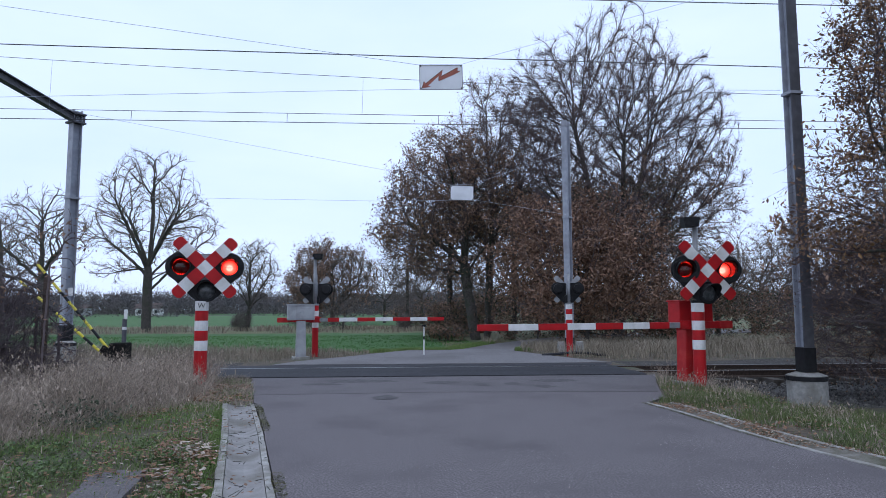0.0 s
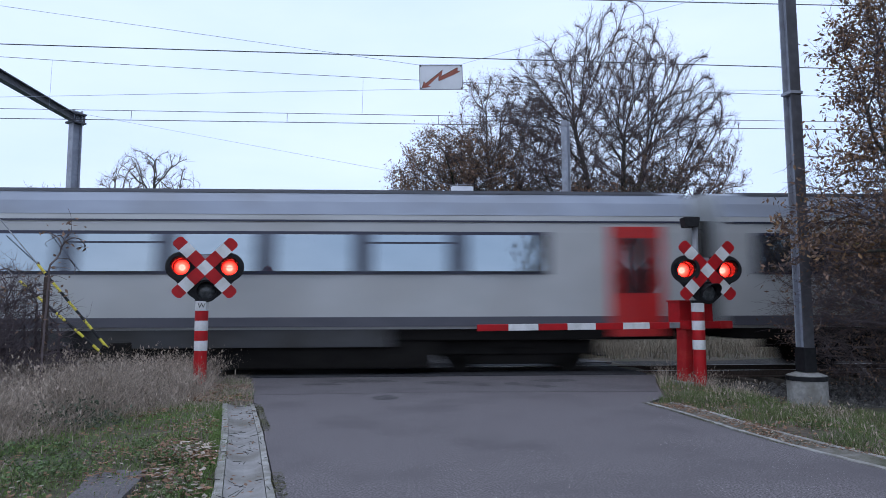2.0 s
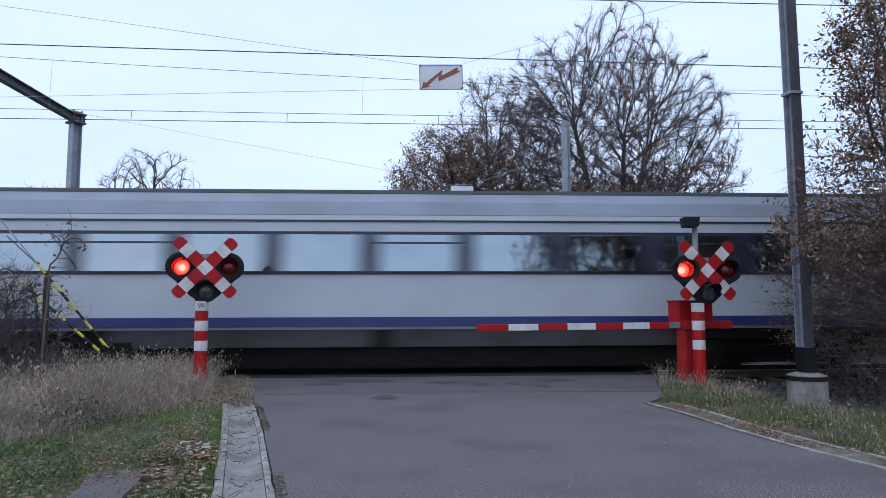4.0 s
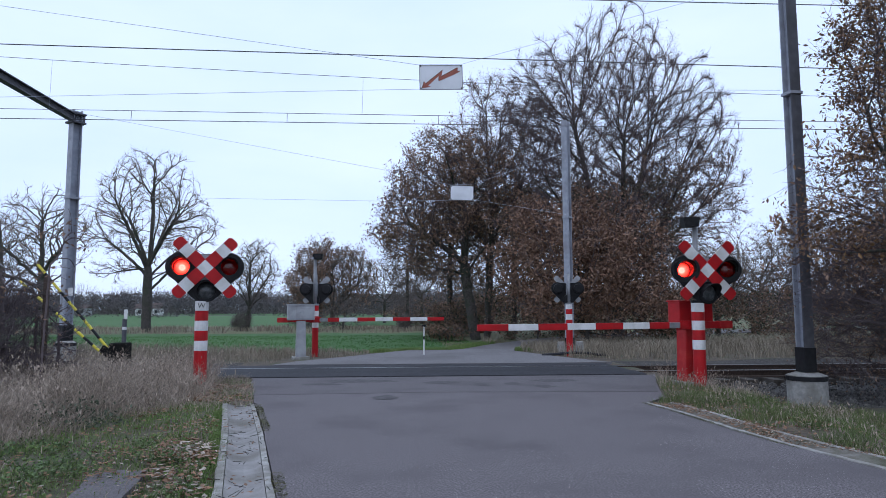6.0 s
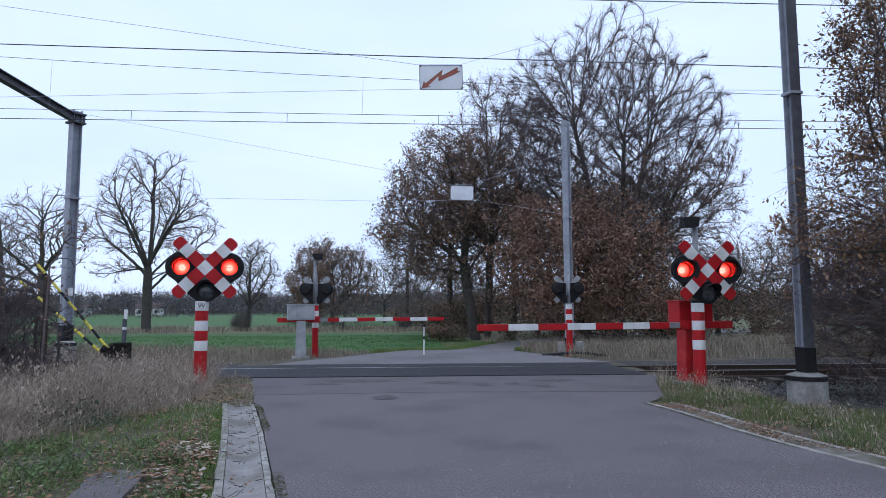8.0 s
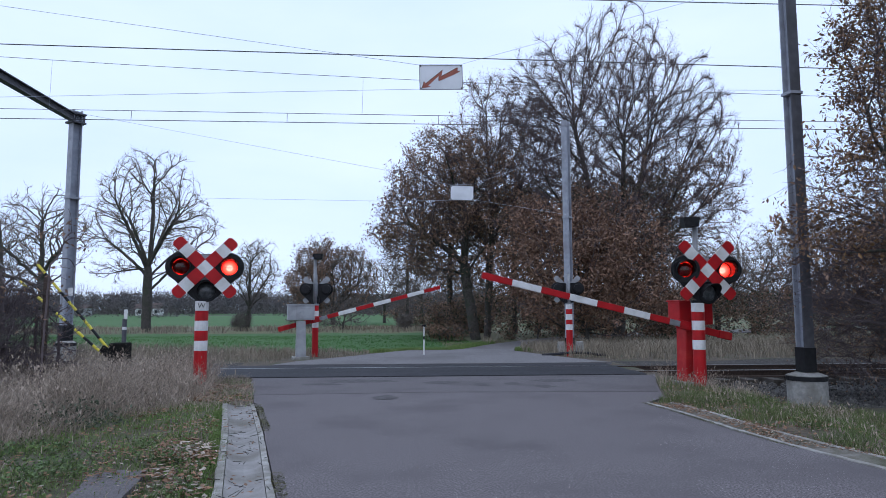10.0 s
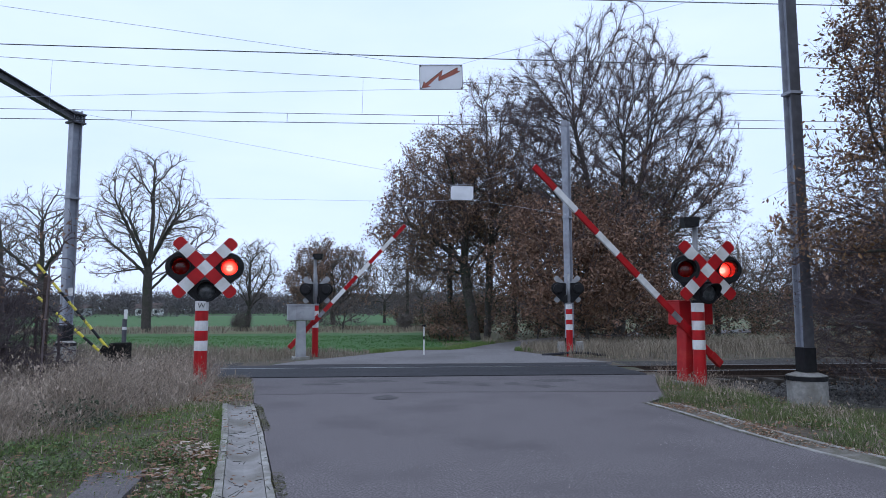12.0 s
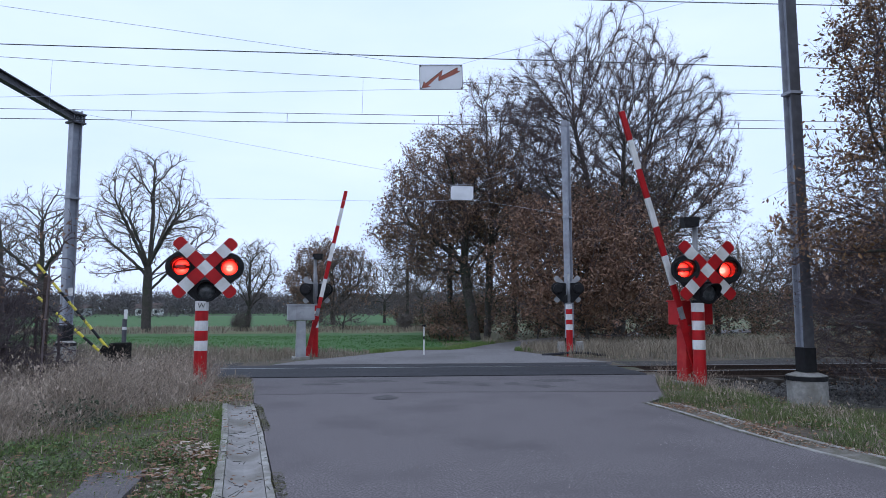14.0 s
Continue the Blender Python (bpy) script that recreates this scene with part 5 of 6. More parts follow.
for i, (x, y, w, h) in enumerate(((-5.0, 54.5, 2.2, 2.4), (-13.4, 55.3, 0.8, 1.0), (0.1, 55.5, 0.7, 0.9), (-8.4, 56.0, 1.5, 1.6))):
    make_tree("bare_shrub", (x, y, -0.4), [(380, (x, y, h * 0.42), (w, 1.2, h * 0.6))], 150 + i, "leafless grey-brown shrub at the meadow's edge", "shrub", rise=0.1, r_tip=0.009, power=0.3, twig="twig_pale", sprout=(1500, 0.4), group="meadow shrubs")
# shrub close to the road with clinging tan leaves
make_tree("hornbeam", (11.0, 11.4, -0.2), [(1300, (10.5, 11.2, 5.0), (2.1, 2.0, 2.7)), (900, (10.7, 11.4, 7.6), (2.3, 2, 2.4)), (380, (9.0, 11.0, 5.4), (1.1, 1.0, 2.2)), (520, (8.9, 10.9, 3.0), (1.7, 1.1, 1.1)), (160, (7.4, 10.6, 3.0), (1.0, 0.6, 1.3)), (480, (9.4, 11.0, 1.9), (2.0, 1.2, 0.9)), (110, (7.8, 10.8, 1.6), (1.0, 0.7, 0.6))], 161,
          "hornbeam with clinging tan leaves and dark twigs beside the track", rise=0.22, r_tip=0.0042, power=0.49, bend=0.05, trunk_cut=0.02, sprout=(13000, 0.42), forks=22, droop=0.02, step=0.014, twig="twig_dark",
          leaf=[("leaf_tan", 12500, 0.047, 0.06, lambda p: p[:, 2] > 2.2), ("leaf_brown", 20000, 0.047, 0.06, lambda p: p[:, 2] > 1.6), ("leaf_brown", 3500, 0.04, 0.06, None)])
make_tree("thorn_shrub", (10.6, 12.6, -0.25), [(1500, (9.9, 12.4, 1.5), (2.5, 1.1, 1.5)), (200, (8.0, 12.2, 1.3), (0.9, 0.6, 0.8))], 162, "dense dark thorn shrub beside the ballast", "shrub", rise=0.15, r_tip=0.0042, power=0.42, bend=0.06,
          leaf=[("leaf_brown", 5000, 0.035, 0.08, None)], sprout=(7000, 0.45), forks=12, droop=0.1)
make_tree("thorn_shrub", (12.5, 13.2, -0.25), [(1200, (12.4, 13.0, 1.6), (3.2, 1.2, 1.8))], 163, "dense dark thorn shrub beside the ballast", "shrub", rise=0.15, r_tip=0.004, power=0.4, bend=0.06,
          leaf=[("leaf_tan", 2500, 0.045, 0.1, None)], sprout=(4500, 0.5), twig="twig_pale")
make_tree("thorn_shrub", (15.5, 20.5, -0.25), [(900, (15.5, 20.5, 2.2), (3.4, 1.6, 2.6))], 164, "bare thorn shrub beyond the track", "shrub", rise=0.15, r_tip=0.006, power=0.4, bend=0.06,
          leaf=[("leaf_brown", 1500, 0.06, 0.1, None)], sprout=(5000, 0.6))
# twigs round the fence
make_tree("sapling", (-5.3, 10.0, -0.05), [(26, (-5.15, 10.0, 2.2), (0.3, 0.35, 0.85))], 171, "thin sapling with a few dark leaves beside the fence", rise=0.5, r_tip=0.004, power=0.4, bend=0.05,
          leaf=[("leaf_brown", 60, 0.04, 0.06, None)])
for i, (x, y, h) in enumerate(((-5.75, 10.7, 1.9), (-6.1, 10.2, 2.3), (-6.5, 10.9, 2.0), (-6.9, 10.4, 2.5), (-5.5, 10.9, 1.5))):
    make_tree("sapling", (x, y, 0.0), [(46, (x, y, h * 0.62), (0.32, 0.3, h * 0.42))], 190 + i, "thin brown sapling growing through the fence", rise=0.6, r_tip=0.0045, power=0.45, bend=0.05, twig="twig_dark",
              leaf=[("leaf_brown", 50, 0.035, 0.05, None)], sprout=(160, 0.3), group="fence saplings")
make_tree("bramble_shrub", (-6.3, 10.3, 0.0), [(900, (-6.35, 10.3, 0.75), (0.95, 0.7, 0.9)), (110, (-6.4, 10.4, 1.5), (0.8, 0.6, 0.8))], 172, "tangle of bare brambles round the fence", "shrub", twig="twig_dark", rise=0.1, r_tip=0.0035, power=0.36, bend=0.12,
          leaf=[("leaf_brown", 420, 0.035, 0.06, None)], sprout=(5200, 0.4))
# trees behind the camera, seen mirrored in the coach windows
for i, (x, y) in enumerate(((11.5, -9), (16, -8), (21, -10), (27, -8), (33, -11))):
    make_tree("oak_tree", (x, y, -0.1), [(320, (x, y, 8.5), (4.2, 3.4, 5.6))], 180 + i, "roadside oak with brown leaves", rise=0.35, r_tip=0.011, power=0.47,
              leaf=[("leaf_brown", 6500, 0.18, 0.4, None)], group="roadside oaks")


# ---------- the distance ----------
# distance haze is put into these greyed, bluish twig and leaf colours
M["far_twig"] = material("haze_tinted_twig", (0.10, 0.096, 0.108), (0.125, 0.118, 0.13), 0.2, 0.95)
M["far_leaf"] = material("haze_tinted_leaf", (0.10, 0.09, 0.095), (0.125, 0.11, 0.108), 0.02, 0.95)


def make_woods():
    rng = np.random.default_rng(7)
    V, F, I, off = [], [], [], 0
    for row, (y0, y1, n, hmin, hmax) in enumerate(((150, 200, 110, 4.0, 8.0), (230, 300, 230, 7.0, 12.0), (330, 420, 170, 9.0, 15.0))):
        for k in range(n):
            y = rng.uniform(y0, y1)
            x = (rng.uniform(-0.75, 0.85)) * y
            if row == 0 and -0.38 < x / y < -0.02 and rng.uniform() < 0.75:
                continue
            h = rng.uniform(hmin, hmax)
            tips = dome(rng, 60, (x, y, h * 0.55), (h * 0.42, h * 0.4, h * 0.45))
            base = np.array((x, y, -0.5))
            mid = np.array((x, y, h * 0.28))
            p0 = np.concatenate([base[None], np.repeat(mid[None], len(tips), 0)])
            p1 = np.concatenate([mid[None], tips])
            r0 = np.concatenate([[h * 0.022], np.full(len(tips), h * 0.005)])
            v, f = tubes(p0, p1, r0, r0 * 0.6, 3)
            V.append(v)
            F.append(f + off)
            I += [0] * len(f)
            off += len(v)
            lv, lf = leaf_cards(rng, tips[rng.integers(0, len(tips), 240)], h * 0.018, h * 0.085)
            low, lf2 = leaf_cards(rng, np.stack([rng.normal(x, h * 0.55, 330), rng.normal(y, 1, 330), rng.uniform(0, 1, 330) ** 1.15 * h * 0.72 - 0.3], 1), h * 0.045, 0.3)
            V += [lv, low]
            F += [lf + off, lf2 + off + len(lv)]
            I += [1] * (len(lf) + len(lf2))
            off += len(lv) + len(low)
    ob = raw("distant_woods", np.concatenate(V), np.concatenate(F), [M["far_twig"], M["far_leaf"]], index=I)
    tagged(ob, "haze-tinted line of bare woods along the horizon", "woods", kind="stuff")


make_woods()
M["roof_tile"] = material("roof_tile", (0.11, 0.07, 0.062), (0.09, 0.06, 0.054), 1.0, 0.8)


def make_house(x, y, w, d, h, rise, wall, label):
    house = tagged(new("farmhouse"), label, "house", group="far houses")
    house.matrix_basis = pose(x, y, -0.4, 0, 0, 8)
    bm = B()
    box(bm, (0, 0, h / 2), (w, d, h))
    walls = part("wall", bm, wall, house)
    bm = B()
    prism(bm, [(-d / 2 - 0.3, h), (d / 2 + 0.3, h), (0, h + rise)], w + 0.5, axis=0, at=-w / 2 - 0.25)
    part("roof", bm, M["roof_tile"], house, "red-brown tiled roof")
    for k in range(3):
        bm = B()
        box(bm, (-w / 3 + k * w / 3, -d / 2 - 0.03, h * 0.55), (0.9, 0.08, 1.1))
        part("window", bm, M["pane_dark"], walls)
    return house


make_house(-82, 218, 7.5, 6, 2.2, 1.9, M["white"], "small white farmhouse with a red-brown roof far off")
make_house(-108, 224, 8, 6, 2.4, 1.2, M["grey_box"], "low pale shed far off")
# far road behind the meadow, on which the car drives
bm = B()
box(bm, (-40, 200, -0.32), (260, 6, 0.1))
tagged(part("road", bm, M["asphalt"]), "distant road behind the meadows", "road", kind="structure")


# ---------- grass, leaf litter ----------
M["dry_grass"] = material("dry_grass", (0.40, 0.325, 0.265), (0.28, 0.225, 0.18), 0.8, 0.9, per="island")
M["pale_grass"] = material("pale_grass", (0.28, 0.235, 0.18), (0.21, 0.175, 0.135), 0.5, 0.9, per="island")
M["green_grass"] = material("green_grass", (0.105, 0.185, 0.042), (0.155, 0.205, 0.066), 0.9, 0.85, per="island")
M["verge_green"] = material("faded_grass", (0.085, 0.13, 0.038), (0.14, 0.16, 0.06), 0.9, 0.85, per="island")
M["meadow_grass"] = material("meadow_grass", (0.04, 0.135, 0.024), (0.06, 0.155, 0.034), 0.3, 0.85, per="island")
M["moss"] = material("moss", (0.075, 0.075, 0.035), (0.12, 0.11, 0.06), 4.0, 0.95, per="island")
M["weed"] = material("weed_leaf", (0.07, 0.12, 0.04), (0.11, 0.15, 0.055), 3.0, 0.7, per="island")
M["nettle"] = material("nettle", (0.06, 0.082, 0.05), (0.09, 0.105, 0.068), 3.0, 0.8, per="island")
M["litter"] = material("leaf_litter", (0.17, 0.085, 0.05), (0.26, 0.15, 0.09), 5.0, 0.8, per="island")
M["grit"] = material("dark_grit", (0.05, 0.045, 0.043), (0.08, 0.07, 0.066), 5.0, 0.9)
M["grit_pale"] = material("pale_grit", (0.42, 0.40, 0.40), (0.30, 0.28, 0.28), 5.0, 0.8, per="island")
M["litter_pale"] = material("pale_litter", (0.36, 0.31, 0.25), (0.28, 0.23, 0.19), 5.0, 0.8, per="island")


def grass(name, rng, xs, ys, height, width, mat, label, lean=0.35, heads=0):
    n = len(xs)
    z = np.array([ground_z(x, y) for x, y in zip(xs, ys)]) - 0.01
    h = height if hasattr(height, "__len__") else np.full(n, height)
    h = h * rng.uniform(0.5, 1.25, n)
    a = rng.uniform(0, 2 * math.pi, n)
    d = np.stack([np.cos(a), np.sin(a), np.zeros(n)], 1)
    b = rng.uniform(0, 2 * math.pi, n)
    side = np.stack([np.cos(b), np.sin(b) * 0.4, np.zeros(n)], 1)
    w = (width * rng.uniform(0.6, 1.4, n))[:, None]
    p = np.stack([xs, ys, z], 1)
    k = (lean * rng.uniform(0.2, 1.3, n) * h)[:, None]
    up = np.zeros((n, 3))
    up[:, 2] = h
    m = p + up * 0.6 + d * k * 0.35
    t = p + up * rng.uniform(0.8, 1.0, (n, 1)) + d * k
    v = np.stack([p - side * w, p + side * w, m - side * w * 0.7, m + side * w * 0.7, t], 1).reshape(-1, 3)
    o = np.arange(n)[:, None] * 5
    f = np.concatenate([o + np.array([[0, 1, 3]]), o + np.array([[0, 3, 2]]), o + np.array([[2, 3, 4]])])
    if heads:
        pick = rng.integers(0, n, heads)
        hv, hf = leaf_cards(rng, t[pick], 0.02, 0.012)
        hv = hv.reshape(-1, 4, 3)
        hv[:, :, 2] = t[pick][:, None, 2] + (hv[:, :, 2] - t[pick][:, None, 2]) * 2.2
        quads = np.concatenate([hf[:, [0, 1, 2]], hf[:, [0, 2, 3]]]) + len(v)
        v, f = np.concatenate([v, hv.reshape(-1, 3)]), np.concatenate([f, quads])
    return tagged(raw(name, v, f, M[mat]), label, "grass", kind="stuff")


def scatter(rng, n, x0, x1, y0, y1, keep, clump=0.5, cs=1.4):
    """Random places in a box that lie off the road, thinned into clumps."""
    xs, ys = [], []
    while len(xs) < n:
        x, y = rng.uniform(x0, x1), rng.uniform(y0, y1)
        if noise.noise((x * cs, y * cs, 7)) + clump < rng.uniform(0, 1) - 0.15 or not keep(x, y):
            continue
        xs.append(x)
        ys.append(y)
    return np.array(xs), np.array(ys)


def make_grass():
    rng = np.random.default_rng(5)
    left = lambda x, y: off_road(x, y) > 0.55
    tall = lambda x, y: off_road(x, y) > 0.75 and x < -2.95 - max(0.0, 11.5 - y) * 0.30 + 0.25 * noise.noise((x * 1.3, y * 1.3, 4))
    xs, ys = scatter(rng, 62000, -10, -3.0, 5.6, 14.5, tall)
    h = 0.56 + 0.34 * np.array([noise.noise((x * 1.1, y * 1.1, 2)) + 0.5 * noise.noise((x * 3.1, y * 3.1, 6)) for x, y in zip(xs, ys)])
    h = h * np.clip((-2.95 - np.maximum(0.0, 11.5 - ys) * 0.30 - xs) / 1.1 + 0.3, 0.3, 1.15) * np.where(ys > 11.8, 0.8, 1.0)
    grass("tall_grass", rng, xs, ys, h, 0.0030, "dry_grass", "tall dry winter grass on the verge", 1.15, 14000)
    xs, ys = scatter(rng, 32000, -8, -0.6, 4.2, 13.0, left, 0.25)
    grass("verge_grass", rng, xs, ys, 0.10, 0.003, "green_grass", "short green grass on the verge", 0.6)
    xs, ys = scatter(rng, 2500, -9, -1.5, 4.2, 12.5, left, 0.1)
    grass("verge_grass", rng, xs, ys, 0.14, 0.004, "dry_grass", "sparse dry grass among green grass", 0.7)
    xs, ys = scatter(rng, 5200, -5.0, -2.3, 10.2, 14.5, lambda x, y: 0.02 < off_road(x, y) < 1.3, 0.35)
    grass("verge_grass", rng, xs, ys, 0.15, 0.0035, "dry_grass", "short dry grass beside the road end", 0.7)
    xs, ys = scatter(rng, 5200, -5.0, -2.3, 10.2, 14.5, lambda x, y: 0.02 < off_road(x, y) < 1.3, 0.25)
    grass("verge_grass", rng, xs, ys, 0.10, 0.0035, "green_grass", "short green grass beside the road end", 0.7)
    xs, ys = scatter(rng, 3500, -3.6, -1.2, 4.2, 10.7, lambda x, y: 0.44 < off_road(x, y) < 0.62, 0.15)
    grass("verge_grass", rng, xs, ys, 0.09, 0.003, "green_grass", "grass tufts growing over the gutter edge", 0.9)
    right = lambda x, y: off_road(x, y) > (0.47 if y < 9.95 else 0.05) and x < 10
    xs, ys = scatter(rng, 21000, 3.7, 7.6, 4.5, 13.2, lambda x, y: right(x, y) and not (x > 6.6 and y > 11.0), 0.25)
    grass("verge_grass", rng, xs, ys, 0.17 + 0.13 * np.array([noise.noise((x * 2.0, y * 2.0, 3)) for x, y in zip(xs, ys)]), 0.0034, "verge_green", "tufted faded green grass on the verge", 0.9)
    xs, ys = scatter(rng, 4200, 4.0, 7.2, 6.0, 13.7, lambda x, y: right(x, y) and not (x > 6.4 and y > 11.0), 0.1)
    grass("tall_grass", rng, xs, ys, 0.22 + 0.2 * np.clip((ys - 11.0) / 1.0, -0.4, 1) * (xs < 6.4), 0.0036, "dry_grass", "dry grass on the verge beside the barrier", 0.7, 900)
    # beyond the track
    far = lambda x, y: off_road(x, y) > 0.3 and not (y < 20.3 and -3.6 < x < -1.0)
    xs, ys = scatter(rng, 16000, -22, -1.2, 18.7, 23.8, far, 0.45)
    grass("tall_grass", rng, xs, ys, 0.30 + 0.14 * np.clip((-xs - 4.5) / 3, -1, 1), 0.007, "pale_grass", "pale dry grass beyond the track", 0.6)
    xs, ys = scatter(rng, 24000, 3.9, 30, 18.8, 34, lambda x, y: off_road(x, y) > 0.25, 0.4)
    grass("tall_grass", rng, xs, ys, 0.5, 0.009, "pale_grass", "pale dry grass beside the lane", 0.7)
    xs, ys = scatter(rng, 9000, -8, 4.5, 22.8, 36, lambda x, y: 0.1 < off_road(x, y) < 1.2, 0.5)
    grass("verge_grass", rng, xs, ys, 0.18, 0.008, "green_grass", "short grass along the lane", 0.6)
    xs, ys = scatter(rng, 26000, -26, 3.5, 23.8, 44, lambda x, y: off_road(x, y) > 0.8, 0.8)
    grass("meadow_blades", rng, xs, ys, 0.08, 0.012, "meadow_grass", "green meadow grass", 0.5)
    xs, ys = scatter(rng, 5000, -45, 3, 49, 64, lambda x, y: True, 0.1, 0.3)
    grass("tall_grass", rng, xs, ys, 0.4, 0.025, "pale_grass", "rough dry grass strip across the meadow")
    # nettles
    pts = dome(rng, 900, (-4.1, 8.6, 0.06), (0.65, 0.45, 0.24))
    v, f = leaf_cards(rng, pts, 0.026, 0.07)
    tagged(raw("nettle_clump", v, f, M["nettle"]), "dark green nettle clump in the dry grass", "plant", kind="stuff")
    pts = np.stack([*scatter(rng, 5000, -5.0, -1.3, 4.2, 9.5, left, 0.1, 2.0), np.zeros(5000)], 1)
    pts[:, 2] = [ground_z(x, y) + 0.04 for x, y, _ in pts]
    v, f = leaf_cards(rng, pts, 0.018, 0.02)
    tagged(raw("clover", v, f, M["green_grass"]), "low green weeds in the verge", "plant", kind="stuff")
    # fallen leaves
    def litter(n, x0, x1, y0, y1, mat, keep, label, dz=0.02, size=0.04, road=False):
        xs, ys = scatter(rng, n, x0, x1, y0, y1, keep, 0.05, 1.1)
        pts = np.stack([xs, ys, np.array([0.008 if road else ground_z(x, y) + dz for x, y in zip(xs, ys)])], 1)
        v, f = leaf_cards(rng, pts, size, 0.0)
        v = v.reshape(-1, 4, 3)
        v[:, :, 2] = pts[:, None, 2] + (v[:, :, 2] - pts[:, None, 2]) * 0.3
        tagged(raw("fallen_leaves", v.reshape(-1, 3), f, M[mat]), label, "leaves", kind="stuff")
    litter(1800, -3.8, -1.2, 4.3, 9.8, "litter", left, "brown fallen leaves in the verge", 0.05)
    litter(500, -3.4, -1.3, 4.3, 11.8, "litter_pale", left, "pale fallen leaves in the verge", 0.06, 0.03)
    litter(450, -4.0, -2.5, 11.0, 13.2, "litter", left, "brown fallen leaves round the signal's foot", 0.06)
    litter(1500, 3.9, 7.6, 6.0, 13.4, "litter", right, "brown fallen leaves in the verge", 0.06)
    litter(300, 4.0, 8.5, 6.0, 13.0, "litter_pale", right, "pale fallen leaves in the verge", 0.06, 0.03)
    litter(90, -3.0, 5.0, 4.5, 14.0, "litter_pale", lambda x, y: off_road(x, y) < -0.1, "scattered pale leaves and grit on the asphalt", size=0.018, road=True)
    litter(9000, -2.8, 6.0, 4.4, 11.0, "grit_pale", lambda x, y: off_road(x, y) < -0.05, "pale grit on the worn asphalt", size=0.0075, road=True)
    litter(5000, -2.8, 6.0, 4.4, 11.5, "grit", lambda x, y: off_road(x, y) < -0.05, "dark grit on the worn asphalt", size=0.008, road=True)
    litter(1500, 3.6, 5.2, 4.8, 9.9, "litter", lambda x, y: 0.08 < off_road(x, y) < 0.5, "brown leaves lying in the mossy gutter", size=0.028, dz=0.07)
    litter(420, 3.6, 5.2, 4.8, 9.9, "litter_pale", lambda x, y: 0.1 < off_road(x, y) < 0.48, "pale leaves lying in the mossy gutter", size=0.022, dz=0.07)
    litter(420, -2.75, -1.4, 4.6, 7.4, "litter", lambda x, y: 0.5 < off_road(x, y) < 1.1 and noise.noise((x * 2.2, y * 2.2, 9)) > -0.1, "heap of brown fallen leaves beside the gutter", 0.09, 0.045)
    litter(700, -4.0, -2.3, 10.3, 12.6, "litter", lambda x, y: 0.05 < off_road(x, y) < 1.2, "brown leaves heaped at the gutter's end", 0.09, 0.045)
    litter(1300, -3.2, -0.9, 4.6, 10.4, "moss", lambda x, y: -0.09 < off_road(x, y) < 0.03, "thin moss along the asphalt edge", size=0.016, road=True)
    litter(900, 3.5, 4.6, 5.0, 10.6, "moss", lambda x, y: -0.05 < off_road(x, y) < 0.03, "thin moss along the asphalt edge", size=0.014, road=True)
    # broad-leaved weeds
    pts = np.stack([*scatter(rng, 3400, -4.4, -1.7, 4.4, 7.4, lambda x, y: off_road(x, y) > 0.55 and not (-2.75 < x < -2.05 and y < 6.3), -0.05, 2.4), np.zeros(3400)], 1)
    pts[:, 2] = [ground_z(x, y) + 0.03 + rng.uniform(0, 0.11) for x, y, _ in pts]
    v, f = leaf_cards(rng, pts, 0.02, 0.02)
    tagged(raw("verge_weeds", v, f, M["weed"]), "broad-leaved green weeds in the verge", "plant", kind="stuff")
    litter(170, -2.6, -1.4, 4.6, 7.2, "litter_pale", lambda x, y: 0.5 < off_road(x, y) < 1.0, "pale fallen leaves beside the gutter", 0.1, 0.04)
    n = 70
    xs, ys = scatter(rng, n, -3.2, -1.0, 4.3, 10.6, lambda x, y: 0.03 < off_road(x, y) < 0.5, 0.4)
    a = np.stack([xs, ys, np.full(n, 0.022)], 1)
    v, f = tubes(a, a + np.stack([rng.normal(0, 0.05, n), rng.normal(0, 0.05, n), rng.uniform(0.0, 0.02, n)], 1), np.full(n, 0.004), np.full(n, 0.003), 3)
    tagged(raw("twig_debris", v, f, M["bark"]), "small dark twigs lying in the gutter", "twigs", kind="stuff")
    litter(140, -3.2, -1.0, 4.5, 10.6, "litter", lambda x, y: 0.02 < off_road(x, y) < 0.48, "brown leaves lying in the gutter", size=0.03, dz=0.09)


make_grass()


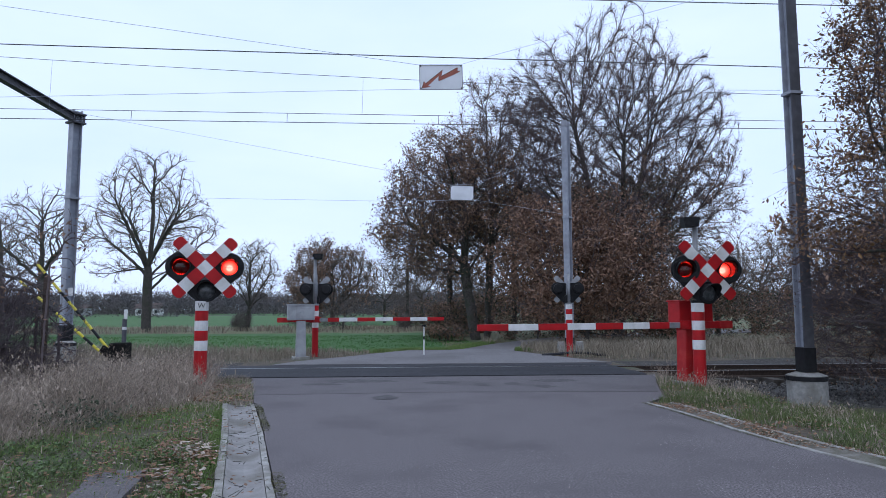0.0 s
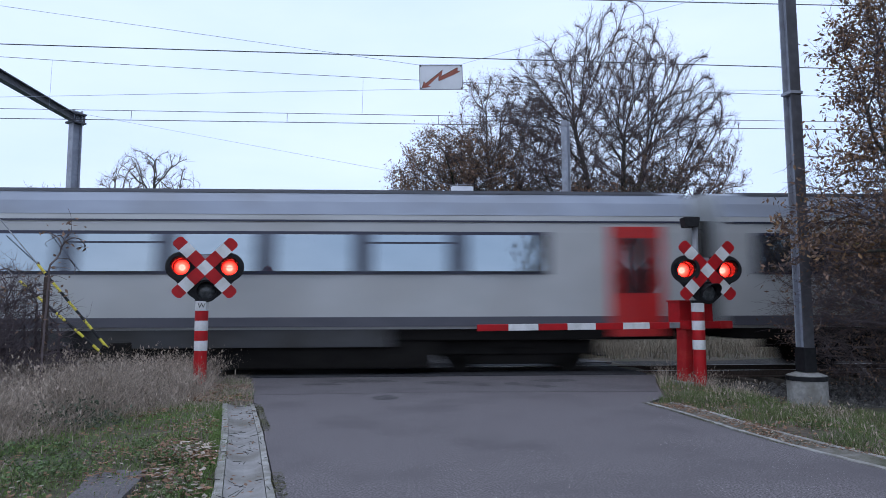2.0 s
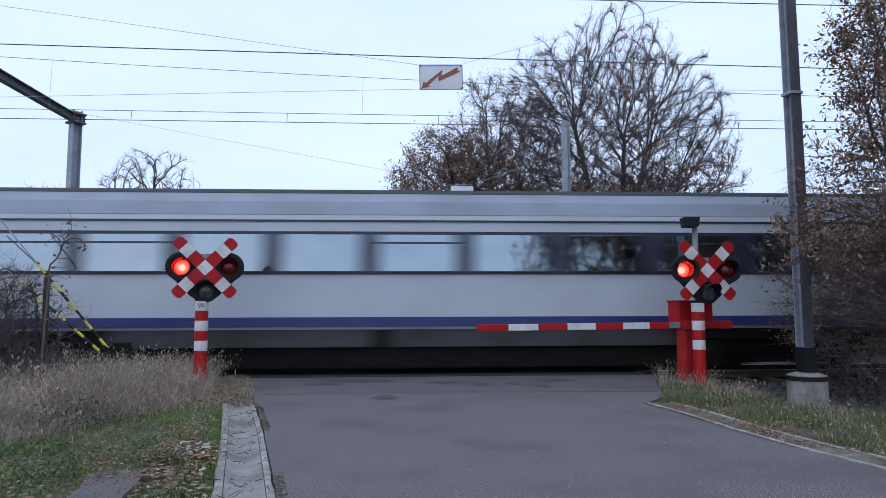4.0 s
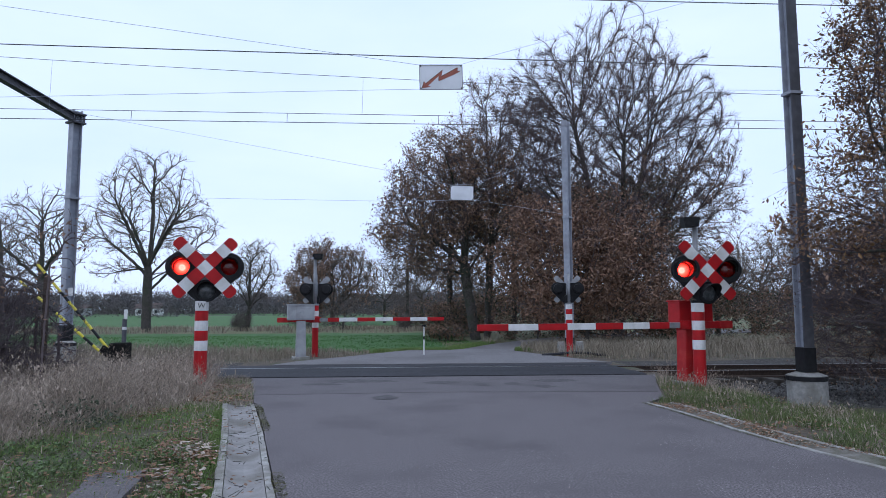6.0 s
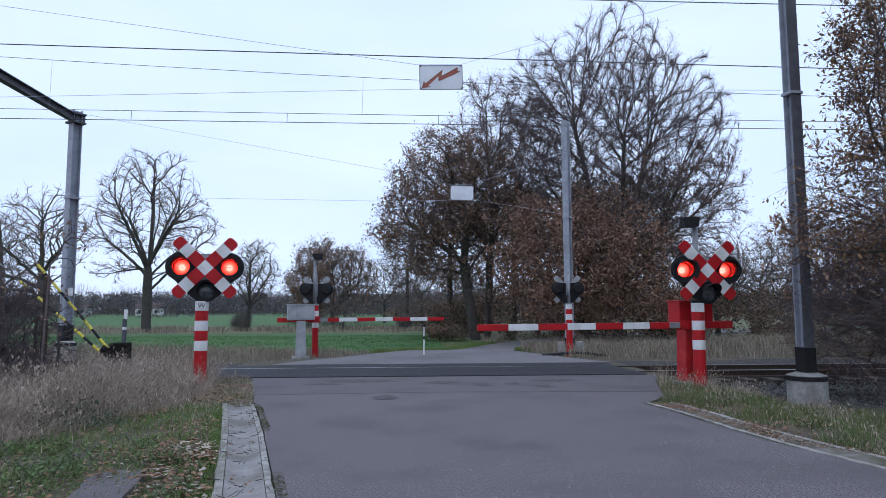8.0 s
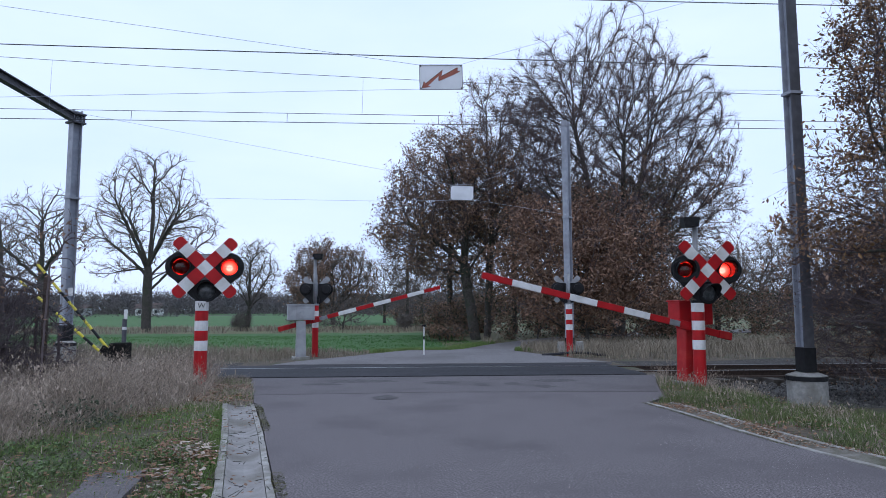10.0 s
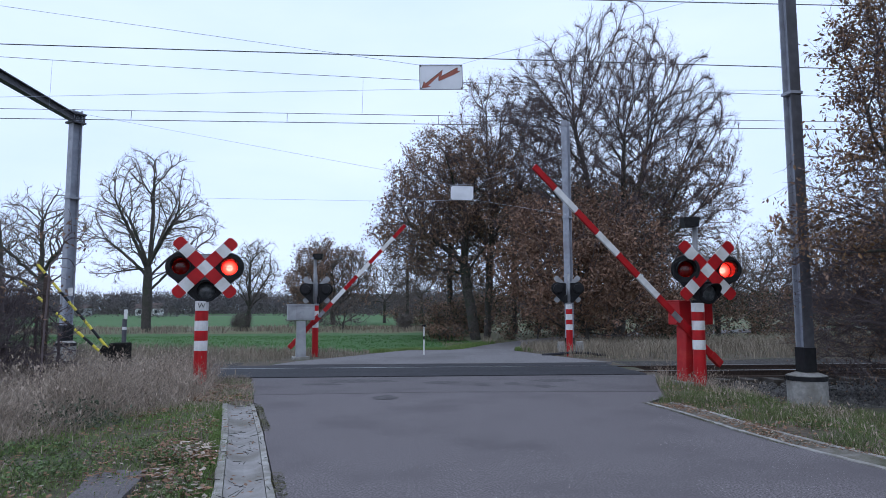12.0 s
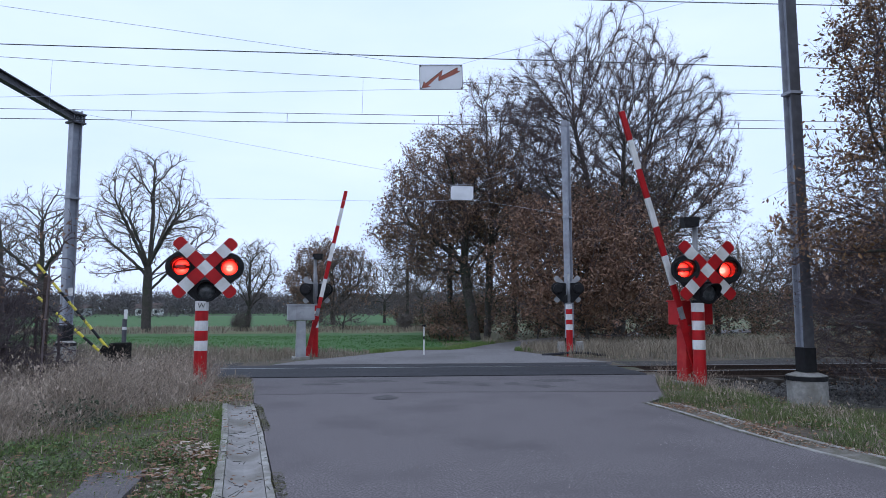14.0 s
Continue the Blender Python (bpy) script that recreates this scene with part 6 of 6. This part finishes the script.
# ---------- what moves ----------
def motions():
    speed = 29.3
    gap_at = [(t, 0.96 + speed * (t - 1.8 - (0.02 if (2 * t) % 2 == 1 and t < 3.3 else 0.0))) for t in (0.0, 0.5, 1.0, 1.5, 2.0, 2.5, 3.0, 4.0, 5.0, 6.0, 8.0, 10.0, 12.0, 14.0)]
    for car, nose in TRAIN:
        walk(car, [(t, pose(x + nose, TRACK_Y, 0.0)) for t, x in gap_at])
    # booms rise after the train has gone
    near = [(0, 0), (8.2, 0), (9.0, 0), (9.4, 3.5), (10.3, 19), (11.0, 30.2), (11.5, 37.7), (12.0, 44.8), (12.5, 52.2), (13.0, 59.5), (13.5, 66.6), (14.0, 74.4)]
    far = [(0, 0), (8.2, 0), (8.9, 0), (9.3, 3.5), (10.3, 20.2), (11.0, 32.2), (11.5, 40.4), (12.0, 48.0), (12.5, 55.2), (13.0, 63.0), (13.5, 70.5), (14.0, 78.0)]
    lean = math.cos(radians(15.0))
    near, far = ([(t, math.degrees(math.atan(lean * math.tan(radians(a)))) - less * min(1.0, a / 20.0)) for t, a in rows] for rows, less in ((near, 1.3), (far, 0.0)))
    walk(near_boom, [(t, pose(-0.24, -0.26, 1.16, 0, a, 0)) for t, a in near])
    walk(far_boom, [(t, pose(0.50, 0.42, 1.16, 0, -a, 0)) for t, a in far])
    # flashing lamps: the added shutters swing open and shut in turn before steady bulbs
    period, first = 0.93, 0.33
    for vane, left in SHUTTERS:
        rows = []
        start = first + (0.0 if left else period / 2)
        n = -1
        while start + n * period - 0.2 < 14.3:
            mid = start + n * period
            for dt, a in ((-0.36, 6.0), (-0.25, 93.2), (0.29, 93.2), (0.41, 6.0)):
                rows.append((mid + dt, a))
            n += 1
        ts = [r[0] for r in rows]
        a0 = float(np.interp(0.0, ts, [r[1] for r in rows]))
        a1 = float(np.interp(14.0, ts, [r[1] for r in rows]))
        rows = [(0.0, a0)] + [r for r in rows if 0.04 < r[0] < 13.96] + [(14.0, a1)]
        walk(vane, [(t, pose(0, 0.20, 0, a, 0, 0)) for t, a in rows])
    walk(van, [(t, pose(-22.0 + 8.6 * (t - 0.5), 200, VAN_Z)) for t in (0.0, 3.0, 6.0, 10.0, 14.0)])


motions()
